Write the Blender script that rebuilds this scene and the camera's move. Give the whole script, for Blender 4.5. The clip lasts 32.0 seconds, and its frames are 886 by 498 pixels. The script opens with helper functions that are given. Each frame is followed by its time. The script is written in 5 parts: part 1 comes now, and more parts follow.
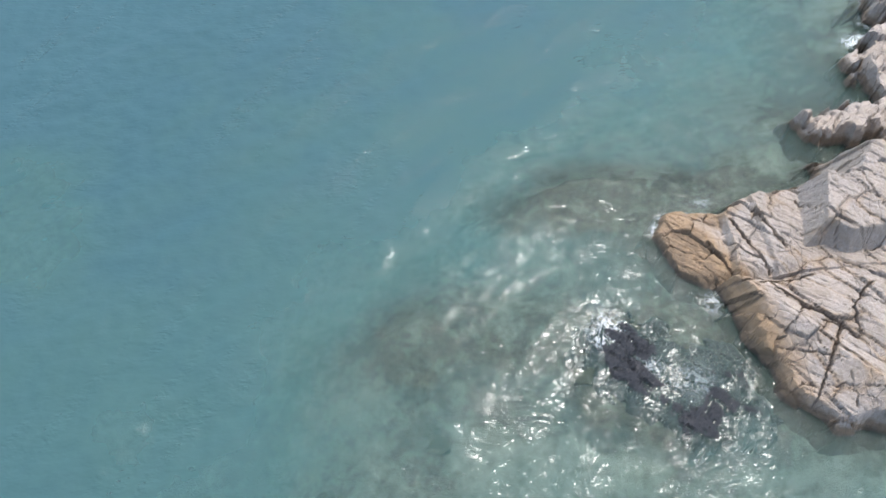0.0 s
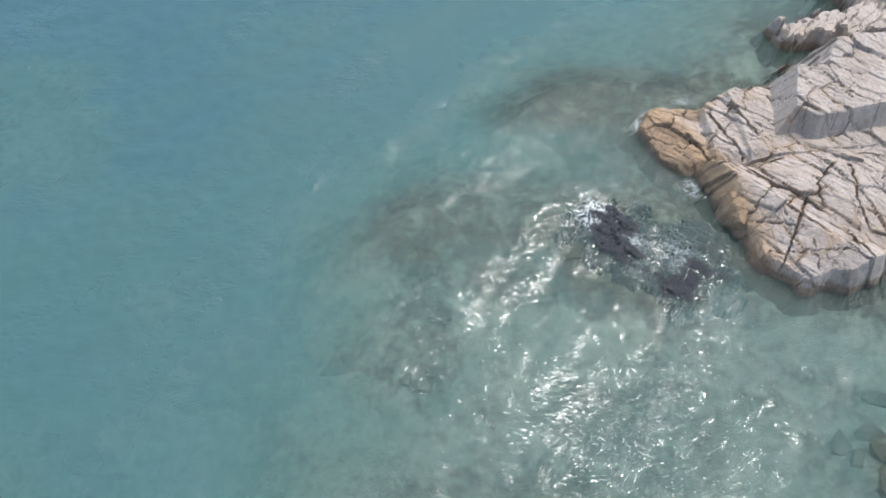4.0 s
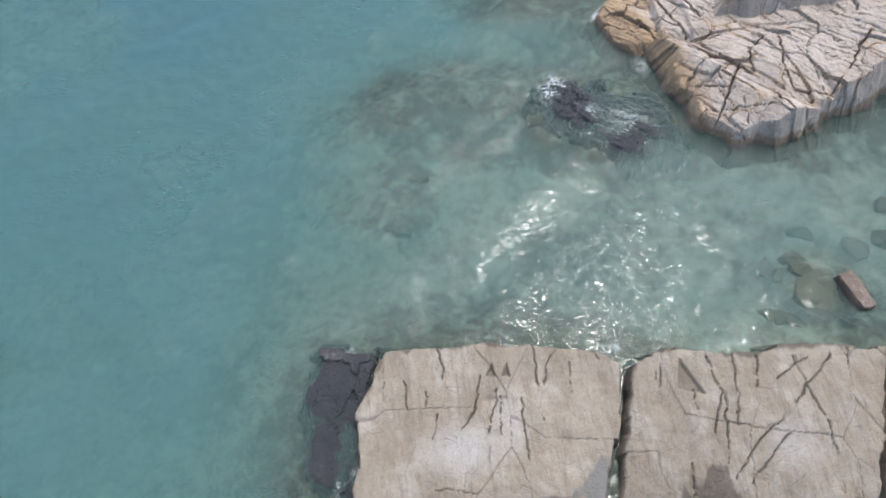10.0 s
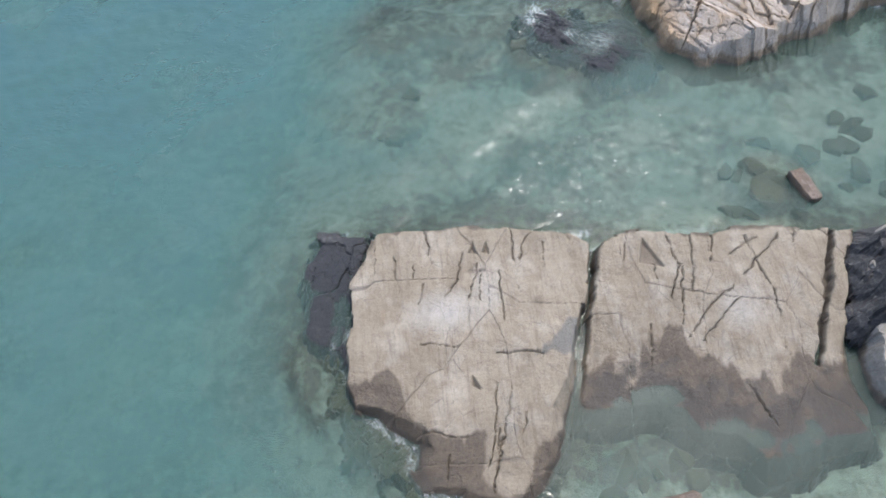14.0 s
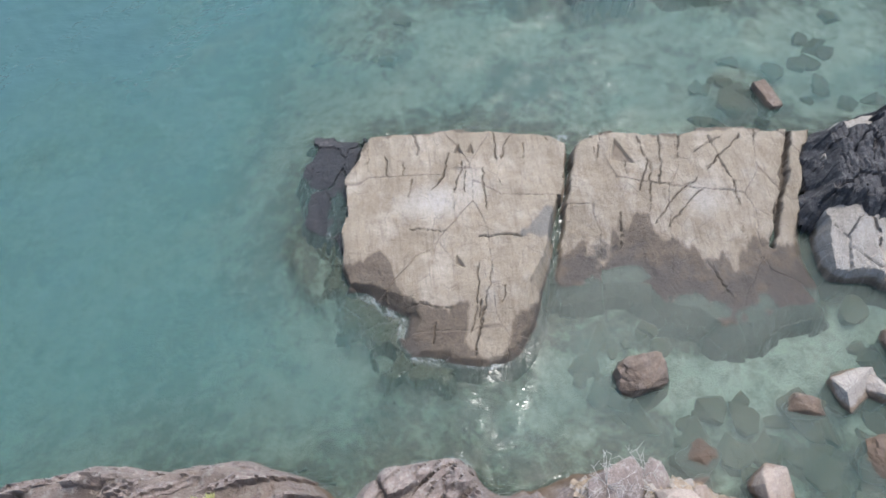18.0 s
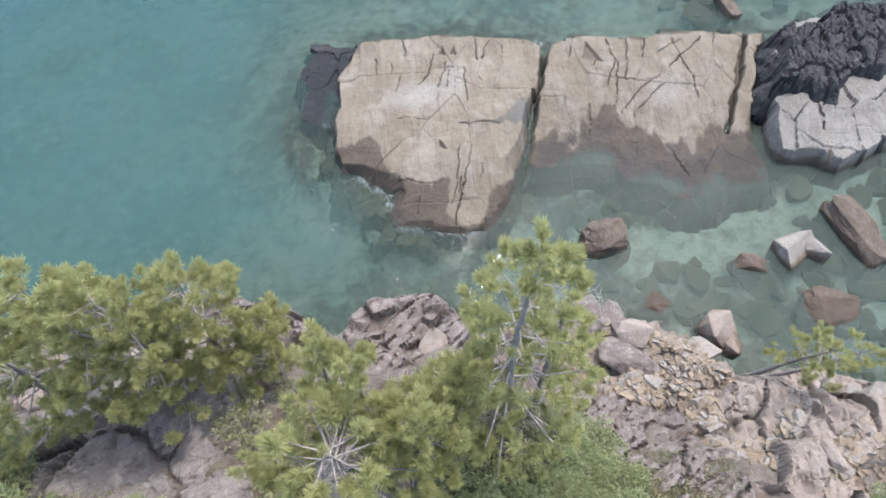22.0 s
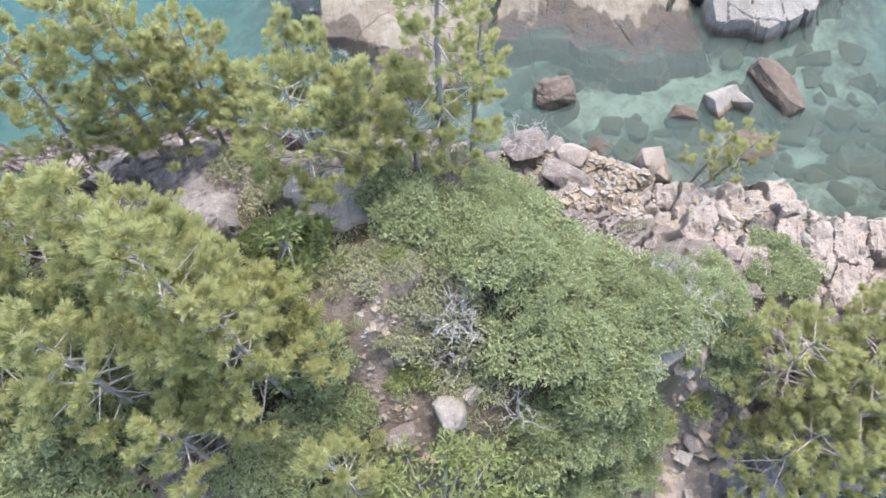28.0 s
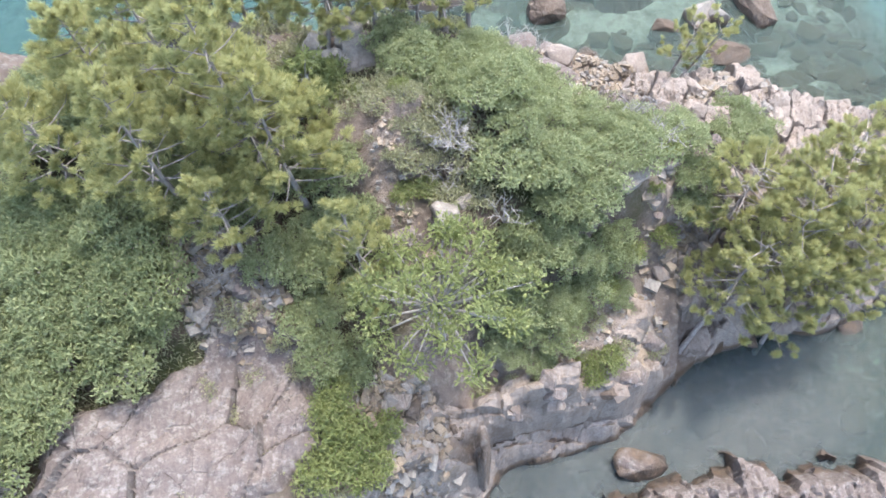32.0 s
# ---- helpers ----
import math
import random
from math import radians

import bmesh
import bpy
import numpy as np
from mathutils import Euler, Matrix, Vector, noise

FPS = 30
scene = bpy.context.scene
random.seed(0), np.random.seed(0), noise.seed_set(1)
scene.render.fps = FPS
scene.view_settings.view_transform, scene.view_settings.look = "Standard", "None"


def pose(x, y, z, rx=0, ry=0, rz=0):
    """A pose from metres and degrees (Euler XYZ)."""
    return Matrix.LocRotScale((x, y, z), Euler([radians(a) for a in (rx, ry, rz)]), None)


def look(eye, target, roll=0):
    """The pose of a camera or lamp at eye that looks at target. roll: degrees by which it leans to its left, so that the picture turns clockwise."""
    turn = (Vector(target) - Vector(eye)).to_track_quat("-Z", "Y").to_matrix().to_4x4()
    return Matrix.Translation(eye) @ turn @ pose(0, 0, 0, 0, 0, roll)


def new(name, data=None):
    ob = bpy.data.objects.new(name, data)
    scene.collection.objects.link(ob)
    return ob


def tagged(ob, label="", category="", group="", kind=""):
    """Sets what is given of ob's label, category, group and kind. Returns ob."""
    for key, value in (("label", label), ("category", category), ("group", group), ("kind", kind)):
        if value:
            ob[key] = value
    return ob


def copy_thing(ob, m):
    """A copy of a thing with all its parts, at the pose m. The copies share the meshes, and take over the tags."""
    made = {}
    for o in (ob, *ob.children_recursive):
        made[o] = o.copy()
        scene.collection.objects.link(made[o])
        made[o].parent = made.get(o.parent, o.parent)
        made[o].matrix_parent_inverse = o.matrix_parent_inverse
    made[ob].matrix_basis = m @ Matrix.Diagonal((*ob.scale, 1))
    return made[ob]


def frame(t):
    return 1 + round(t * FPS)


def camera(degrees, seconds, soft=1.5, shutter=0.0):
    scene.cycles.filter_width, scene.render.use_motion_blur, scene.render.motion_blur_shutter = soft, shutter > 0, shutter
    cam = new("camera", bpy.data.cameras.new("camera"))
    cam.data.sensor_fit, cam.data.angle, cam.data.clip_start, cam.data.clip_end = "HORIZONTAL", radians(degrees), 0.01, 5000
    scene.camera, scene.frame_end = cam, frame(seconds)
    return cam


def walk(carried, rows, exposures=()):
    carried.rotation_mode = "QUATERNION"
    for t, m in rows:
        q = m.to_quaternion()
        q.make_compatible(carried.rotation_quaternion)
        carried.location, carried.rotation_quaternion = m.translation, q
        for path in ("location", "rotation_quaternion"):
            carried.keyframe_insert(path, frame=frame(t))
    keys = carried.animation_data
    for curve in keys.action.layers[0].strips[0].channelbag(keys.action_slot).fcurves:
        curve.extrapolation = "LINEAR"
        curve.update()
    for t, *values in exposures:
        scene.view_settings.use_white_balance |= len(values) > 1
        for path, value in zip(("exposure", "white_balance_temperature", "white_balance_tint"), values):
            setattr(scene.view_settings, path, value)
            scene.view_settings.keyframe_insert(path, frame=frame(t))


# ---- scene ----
cam = camera(67.1, 32.0, 1.6)
PATH = [
    (0, (0.748, 5.647, 31.407), (0.779, 6.748, 29.738), -3.9),
    (1, (0.34, 4.328, 31.322), (0.382, 5.411, 29.64), -3.4),
    (2, (0.005, 2.925, 31.255), (0.057, 3.99, 29.563), -3.0),
    (3, (-0.307, 1.508, 31.207), (-0.248, 2.556, 29.504), -2.7),
    (3.5, (-0.493, 0.829, 31.224), (-0.428, 1.867, 29.516), -2.4),
    (5.5, (-0.98, -1.599, 31.438), (-0.897, -0.597, 29.709), -2.2),
    (6, (-1.013, -2.273, 31.47), (-0.927, -1.276, 29.738), -2.1),
    (7, (-0.803, -3.78, 31.432), (-0.72, -2.784, 29.7), -2.2),
    (8, (-0.563, -5.474, 31.495), (-0.487, -4.475, 29.764), -2.8),
    (9, (-0.281, -7.265, 31.515), (-0.217, -6.258, 29.788), -3.5),
    (10, (-0.088, -9.043, 31.607), (-0.032, -8.032, 29.882), -3.9),
    (11, (-0.034, -10.744, 31.616), (0.019, -9.732, 29.892), -4.1),
    (12, (-0.198, -12.414, 31.653), (-0.136, -11.404, 29.928), -3.5),
    (13, (-0.239, -14.163, 31.614), (-0.178, -13.15, 29.89), -3.4),
    (14, (-0.113, -15.975, 31.579), (-0.057, -14.96, 29.856), -3.6),
    (14.5, (-0.047, -16.728, 31.549), (0.012, -15.72, 29.823), -3.6),
    (16.5, (-0.009, -19.65, 31.549), (0.051, -18.66, 29.812), -3.4),
    (17, (-0.043, -20.448, 31.556), (0.016, -19.458, 29.819), -3.5),
    (18, (-0.182, -21.985, 31.596), (-0.124, -20.998, 29.858), -3.5),
    (19, (-0.168, -23.651, 31.628), (-0.111, -22.67, 29.887), -3.5),
    (20, (-0.116, -25.406, 31.64), (-0.058, -24.433, 29.893), -3.5),
    (21, (-0.131, -27.476, 31.629), (-0.077, -26.502, 29.883), -3.7),
    (22, (-0.022, -29.312, 31.539), (0.032, -28.339, 29.793), -3.6),
    (23, (0.203, -30.982, 31.482), (0.255, -30.007, 29.736), -3.7),
    (24, (0.336, -32.608, 31.465), (0.388, -31.631, 29.721), -3.7),
    (25, (0.499, -34.366, 31.394), (0.55, -33.384, 29.652), -3.8),
    (25.5, (0.592, -35.29, 31.344), (0.642, -34.306, 29.603), -3.8),
    (27.5, (0.918, -38.938, 31.221), (0.961, -37.95, 29.483), -4.2),
    (28, (0.956, -39.806, 31.172), (0.998, -38.818, 29.434), -4.1),
    (29, (0.892, -41.649, 30.981), (0.937, -40.662, 29.242), -3.8),
    (30, (0.803, -43.792, 30.997), (0.835, -42.797, 29.262), -4.6),
    (31, (0.678, -45.643, 30.965), (0.708, -44.648, 29.231), -4.7),
    (32, (0.46, -47.163, 31.003), (0.489, -46.168, 29.269), -4.7),
]
EXPOSURES = [(0, 2.12, 6250, 10), (8, 2.08, 6250, 10), (12, 2.1, 6250, 10), (17, 2.16, 6250, 10), (21, 2.16, 6250, 10), (26, 2.42, 6250, 10), (29, 2.62, 6250, 10), (32, 2.64, 6250, 10)]
walk(cam, [(t, look(eye, target, roll)) for t, eye, target, roll in PATH], EXPOSURES)

# ---- daylight: high sun, thin haze ----
SUN_EL, SUN_AZ = radians(67), radians(38)
world = bpy.data.worlds.new("sky")
scene.world = world
world.use_nodes = True
wn = world.node_tree
sky = wn.nodes.new("ShaderNodeTexSky")
sky.sky_type, sky.sun_disc = "NISHITA", False
sky.sun_elevation, sky.sun_rotation = SUN_EL, SUN_AZ
sky.dust_density, sky.air_density = 3.2, 1.0
wn.links.new(sky.outputs[0], wn.nodes["Background"].inputs[0])
wn.nodes["Background"].inputs[1].default_value = 0.15
sun = new("sun", bpy.data.lights.new("sun", "SUN"))
sun.data.energy, sun.data.angle, sun.data.color = 0.75, radians(0.6), (1.0, 0.96, 0.89)
sun.matrix_world = look((math.sin(SUN_AZ) * math.cos(SUN_EL) * 200, math.cos(SUN_AZ) * math.cos(SUN_EL) * 200, math.sin(SUN_EL) * 200), (0, 0, 0))


# ---- small arithmetic: noise, joints, outlines ----
def rnd2(ix, iy, seed):
    n = (ix.astype(np.int64) * 374761393 + iy.astype(np.int64) * 668265263 + seed * 974634511) & 0xFFFFFFFF
    n = ((n ^ (n >> 13)) * 1274126177) & 0xFFFFFFFF
    n = ((n ^ (n >> 15)) * 2246822519) & 0xFFFFFFFF
    return ((n ^ (n >> 16)) & 0xFFFFFF) / 16777216.0


def vnoise(x, y, seed):
    ix, iy = np.floor(x), np.floor(y)
    u, v = x - ix, y - iy
    u, v = u * u * (3 - 2 * u), v * v * (3 - 2 * v)
    a, b = rnd2(ix, iy, seed), rnd2(ix + 1, iy, seed)
    c, d = rnd2(ix, iy + 1, seed), rnd2(ix + 1, iy + 1, seed)
    return (a * (1 - u) + b * u) * (1 - v) + (c * (1 - u) + d * u) * v


def fbm(x, y, seed, octaves=4):
    """Noise about 0, from -1 to 1."""
    out, amp = 0.0, 0.5
    for k in range(octaves):
        out = out + amp * (2 * vnoise(x * 2**k + 7.3 * k, y * 2**k - 3.1 * k, seed + k) - 1)
        amp *= 0.5
    return out


def joints(x, y, angle, long, short, seed, jitter=0.8):
    """Blocks of jointed rock: a number for each block, the distance to its joint and the place in the block (metres)."""
    a = radians(angle)
    u, v = (x * math.cos(a) + y * math.sin(a)) / long, (-x * math.sin(a) + y * math.cos(a)) / short
    iu, iv = np.floor(u), np.floor(v)
    f1, f2 = np.full(u.shape, 9.0), np.full(u.shape, 9.0)
    key, pu, pv = np.zeros(u.shape), np.zeros(u.shape), np.zeros(u.shape)
    for du in (-1, 0, 1):
        for dv in (-1, 0, 1):
            cu, cv = iu + du, iv + dv
            su, sv = cu + 0.5 + jitter * (rnd2(cu, cv, seed) - 0.5), cv + 0.5 + jitter * (rnd2(cu, cv, seed + 1) - 0.5)
            d = np.maximum(np.abs(u - su), np.abs(v - sv)) * 0.6 + np.hypot(u - su, v - sv) * 0.4
            near = d < f1
            f2 = np.where(near, f1, np.minimum(f2, d))
            key = np.where(near, rnd2(cu, cv, seed + 2), key)
            pu, pv = np.where(near, u - su, pu), np.where(near, v - sv, pv)
            f1 = np.where(near, d, f1)
    return key, (f2 - f1) * min(long, short), pu * long, pv * short


def inside(x, y, outline):
    """Distance to an outline, positive inside."""
    best, odd = np.full(np.shape(x), 1e9), np.zeros(np.shape(x), bool)
    for (ax, ay), (bx, by) in zip(outline, outline[1:] + outline[:1]):
        ex, ey = bx - ax, by - ay
        t = np.clip(((x - ax) * ex + (y - ay) * ey) / (ex * ex + ey * ey + 1e-9), 0, 1)
        best = np.minimum(best, np.hypot(x - ax - t * ex, y - ay - t * ey))
        with np.errstate(divide="ignore", invalid="ignore"):
            odd ^= ((ay > y) != (by > y)) & (x < ex * (y - ay) / (ey if ey else 1e-9) + ax)
    return np.where(odd, best, -best)


def step01(a, b, v):
    t = np.clip((v - a) / (b - a), 0, 1)
    return t * t * (3 - 2 * t)


# ---- plan of the shore ----
ISLAND = [(-60, -15.4), (-21, -14.9), (-16.4, -13.8), (-10.4, -14.2), (-7.2, -14.8), (-4.6, -16.6), (-3.2, -15.4), (0.4, -15.2),
          (1.8, -16.8), (3.5, -17.2), (5.4, -16.3), (8, -16.7), (10, -17.2), (12.3, -18.4), (14.2, -20.5), (17, -20.6), (20.2, -21.4),
          (20.6, -23.2), (22.6, -23.6), (28, -24), (36, -27), (34, -31), (22.3, -35.3), (18.7, -36.3), (15.3, -36.3), (12.3, -37.1),
          (9.7, -38.8), (7.6, -39.9), (4.2, -40), (2.1, -40.3), (1.7, -41.9), (-2, -44), (-18, -52), (-60, -56)]
HEADLAND = [(12.9, 25.8), (13.9, 27.3), (17, 27), (19, 27.7), (22.5, 28), (23.4, 29.8), (28, 29.7), (34, 31), (40, 26), (40, 18), (31, 17.6),
            (28, 16.1), (25.2, 15.2), (22.7, 14.1), (20.8, 13.8), (18.4, 14.3), (16.9, 16), (16.4, 18), (15.7, 20.4), (15.6, 22.2), (14, 23.2)]
SLAB_WEST = [(-2.75, 3.8), (-0.1, 3.65), (4.2, 3.25), (7.8, 2.4), (8.85, 1.6), (8.2, -0.7), (7.4, -2.9), (6.9, -4.7), (6.35, -6.4), (5.95, -7.5), (5.65, -8.3), (5.4, -9.3),
             (4.4, -10.3), (3.4, -10.9), (2.0, -11.0), (0.1, -10.4), (-1.4, -10.0), (-1.9, -9.0), (-1.6, -7.9), (-2.5, -7.4), (-3.4, -6.5), (-4.4, -6.0), (-4.7, -4.7), (-4.75, -3.2),
             (-4.4, -2.0), (-4.2, 0.6), (-3.3, 2.2)]
SLAB_EAST = [(9.1, 1.65), (9.9, 1.85), (11.5, 2.0), (12.7, 1.9), (13.75, 1.35), (15, 1.25), (16.3, 1.45), (19.9, 1.2), (21.5, 0.8), (22.6, 0.6), (21.5, -1.8), (20.2, -5.2), (19.7, -6.9), (19.9, -8.6),
             (19.6, -10.2), (17.2, -10.6), (15.9, -11.3), (14.2, -11.1), (13.4, -10.2), (11.6, -9.7), (11.1, -8.5), (9.5, -8.0), (6.2, -8.0), (6.5, -6.4), (7.05, -4.7), (7.6, -2.9), (8.4, -0.7)]
# the dry part of each slab above its brown tide zone
DRY_WEST = [(-5.6, -4.9), (-3.7, -4.8), (-2.5, -4.4), (-2, -5), (-1.7, -6), (-1.5, -7.2), (-1, -7.5), (0.6, -8), (0.7, -8.7), (0.9, -7.9), (1.7, -7.9), (1.5, -9.6), (2.2, -10.7), (3, -10.7),
            (3.9, -9.6), (4.3, -8.5), (5.4, -7.9), (6, -7.2), (9.5, -3), (9.5, 5), (-6, 5)]
DRY_EAST = [(6.6, -5.6), (7.3, -5.2), (8.3, -4.6), (8.6, -4.8), (8.5, -6), (9.7, -6.1), (10.6, -3.3), (10.8, -4.1), (12.2, -3.7), (12.2, -4.9), (13.6, -5.4), (14.2, -6.2), (14.5, -7), (15.5, -6.4),
            (16, -7.3), (17.2, -5.6), (18, -5.7), (18.5, -6), (20, -6.5), (23, -1), (23, 3), (8, 3)]
REEF_EAST = [(8.3, 20.6), (9.9, 21.6), (11.8, 21), (13.1, 19.6), (15.1, 19.9), (16.4, 17.6), (16.9, 15.6), (16, 14.2), (12, 14.6), (9.9, 16.1), (8, 17.9)]
REEF_NORTH = [(5.9, 29.8), (9.9, 31.2), (14.4, 31.2), (17.8, 29.7), (21.6, 29.7), (18.8, 28), (14.5, 27.6), (12.6, 25.4), (11.6, 23.6), (9.7, 26.2)]
KNOLL = [(21.9, -1.0), (22.9, 0.1), (26.5, 0.8), (31, 0.9), (31.3, -2.8), (29.7, -6.2), (28.2, -6.5), (27, -8.3), (25.6, -8.8), (23.5, -9.7), (21.8, -9), (20.2, -8.6),
         (20.1, -6.6), (20.6, -4.8)]
SHELF = [(-5.8, 4.3), (-3, 4.1), (-4.2, -1), (-4.6, -3), (-6.5, -1.4), (-6.7, 2.2)]
SOUTH_REEF = [(7, -42.4), (10.5, -42), (14.5, -42), (16.6, -42.3), (20, -43.4), (30, -46), (28, -52), (10, -50), (4, -46)]
NORTH_LOBE = [(24.3, 33), (25.2, 31.2), (29, 31.4), (40, 31), (40, 46), (33.6, 46), (31.8, 42), (33, 41), (29.2, 38), (29, 36), (30.4, 34.2)]

HEIGHTS = [(-2, -17, 4.0), (-9, -16.4, 3.9), (-16, -16.5, 3.7), (-9.4, -21.5, 8.6), (-7, -25, 10), (-1.6, -26, 11.6), (2.2, -25.2, 10.2),
           (4.5, -21, 3.6), (7, -20, 1.2), (9.5, -21.7, 2.3), (10.4, -26.3, 6.6), (14.8, -23.6, 4.6), (16.3, -26.6, 5.8), (13.7, -26.1, 6.7), (11.6, -27.8, 8), (11.7, -23.5, 3.1), (22, -27, 3.6),
           (10, -29.9, 8.6), (-0.8, -29.6, 12.3), (3.6, -30.2, 11.6), (5.2, -32.7, 10), (1.2, -33.8, 10.4), (8.2, -31.9, 9.6),
           (9.3, -35, 5), (7, -38.9, 3.7), (7, -36.4, 5.3), (10.5, -37.6, 1.5), (2.7, -39.3, 3.8), (10.2, -35.8, 4), (15, -33.5, 4.6), (-6.4, -38, 7.2), (-6.7, -36, 9.8), (-0.6, -37.6, 7), (2.6, -38.2, 5),
           (-9, -34, 11.2), (-12, -28, 11.2), (-15, -40, 10)]
BARE = [[(-3.8, -28.9), (0.6, -28.9), (1.2, -30.4), (-0.3, -31.6), (-0.4, -34.6), (2, -34.8), (1.5, -35.4), (-1, -35.2), (-1.9, -31.8), (-3.4, -30.6)],
        [(7.5, -33.8), (9.6, -35), (10.7, -36.8), (9.9, -38.2), (8.5, -39.7), (5, -40), (2.2, -40.1), (0.8, -39), (4.1, -38.4), (5.4, -37)],
        [(-8, -36), (-4.4, -36.8), (-4.2, -41), (-5.9, -42.5), (-7.8, -39.8)], [(9.5, -28.5), (11.5, -29), (11, -34.5), (9.2, -34)]]
REEFS = [((-0.8, 20.4), 3.4, 2.8, -1.25), ((12, 17.8), 5.6, 4.6, -0.5), ((5, 20.5), 6, 3.4, -1.3), ((4, 13), 9.5, 7, -2.0), ((12, 12), 8, 5, -2.0),
         ((12.5, 28.5), 8, 3.4, -0.8), ((20.4, 4.9), 2.6, 2.4, -0.5), ((21, 30.5), 5, 2.5, -1.2), ((28, 10), 8, 6, -1.4), ((-5.4, -3), 2.6, 5, -0.8),
         ((-26, 30), 9, 7, -4.2), ((-18, 2), 9, 7, -3.6), ((14.5, -39.6), 10, 3.6, -0.9), ((6, -41.2), 4, 1.6, -0.5), ((24, -22), 6, 3.4, -0.8)]


WEED_BED = [(-4.5, 20), (0, 23.5), (9, 23.5), (16, 22), (17, 14), (20, 12), (25, 12), (30, 9), (24, 4), (16, 6), (3, 6.5), (-3, 8)]


def seabed(x, y):
    near = np.maximum.reduce([inside(x, y, o) for o in (ISLAND, HEADLAND, SLAB_WEST, SLAB_EAST, KNOLL, SHELF, SOUTH_REEF, NORTH_LOBE)])
    away = np.maximum(-near, 0)
    z = -0.8 - 0.34 * away - 0.06 * np.maximum(-x, 0)
    z = np.maximum(z, -3.6 - 0.09 * np.clip(0.7 * (y - 8) - 0.5 * (x + 8), 0, 34))
    z = z + 0.5 * fbm(x * 0.13, y * 0.13, 40, 4) * np.minimum(1, away * 0.2)
    for (cx, cy), rx, ry, top in REEFS:
        r = np.hypot((x - cx) / rx, (y - cy) / ry) + 0.35 * fbm(x * 0.35, y * 0.35, 51, 3)
        z = np.maximum(z, top + 0.25 * fbm(x * 0.9, y * 0.9, 52, 3) - 5.5 * np.maximum(r - 0.6, 0) ** 1.3)
    flat = step01(-6, 4, inside(x, y, WEED_BED) + 1.6 * fbm(x * 0.3, y * 0.3, 58, 3))
    z = z * (1 - flat) + flat * np.maximum(z, -1.75 + 0.5 * fbm(x * 0.3, y * 0.3, 57, 3))
    channel = step01(-1.5, 1.5, inside(x, y, [(8, -10.5), (14, -12), (20, -11), (30, -9), (30, -20), (22, -20.5), (15, -19), (10, -16)]) + fbm(x * 0.4, y * 0.4, 59, 3))
    z = z * (1 - channel) + np.maximum(z, -1.2) * channel
    sand = np.exp(-(((x - 15.5) / 6.5) ** 2 + ((y + 11.2) / 2.6) ** 2))
    z = z * (1 - sand) - 0.95 * sand
    return z + 0.12 * fbm(x * 1.1, y * 1.1, 60, 3), near


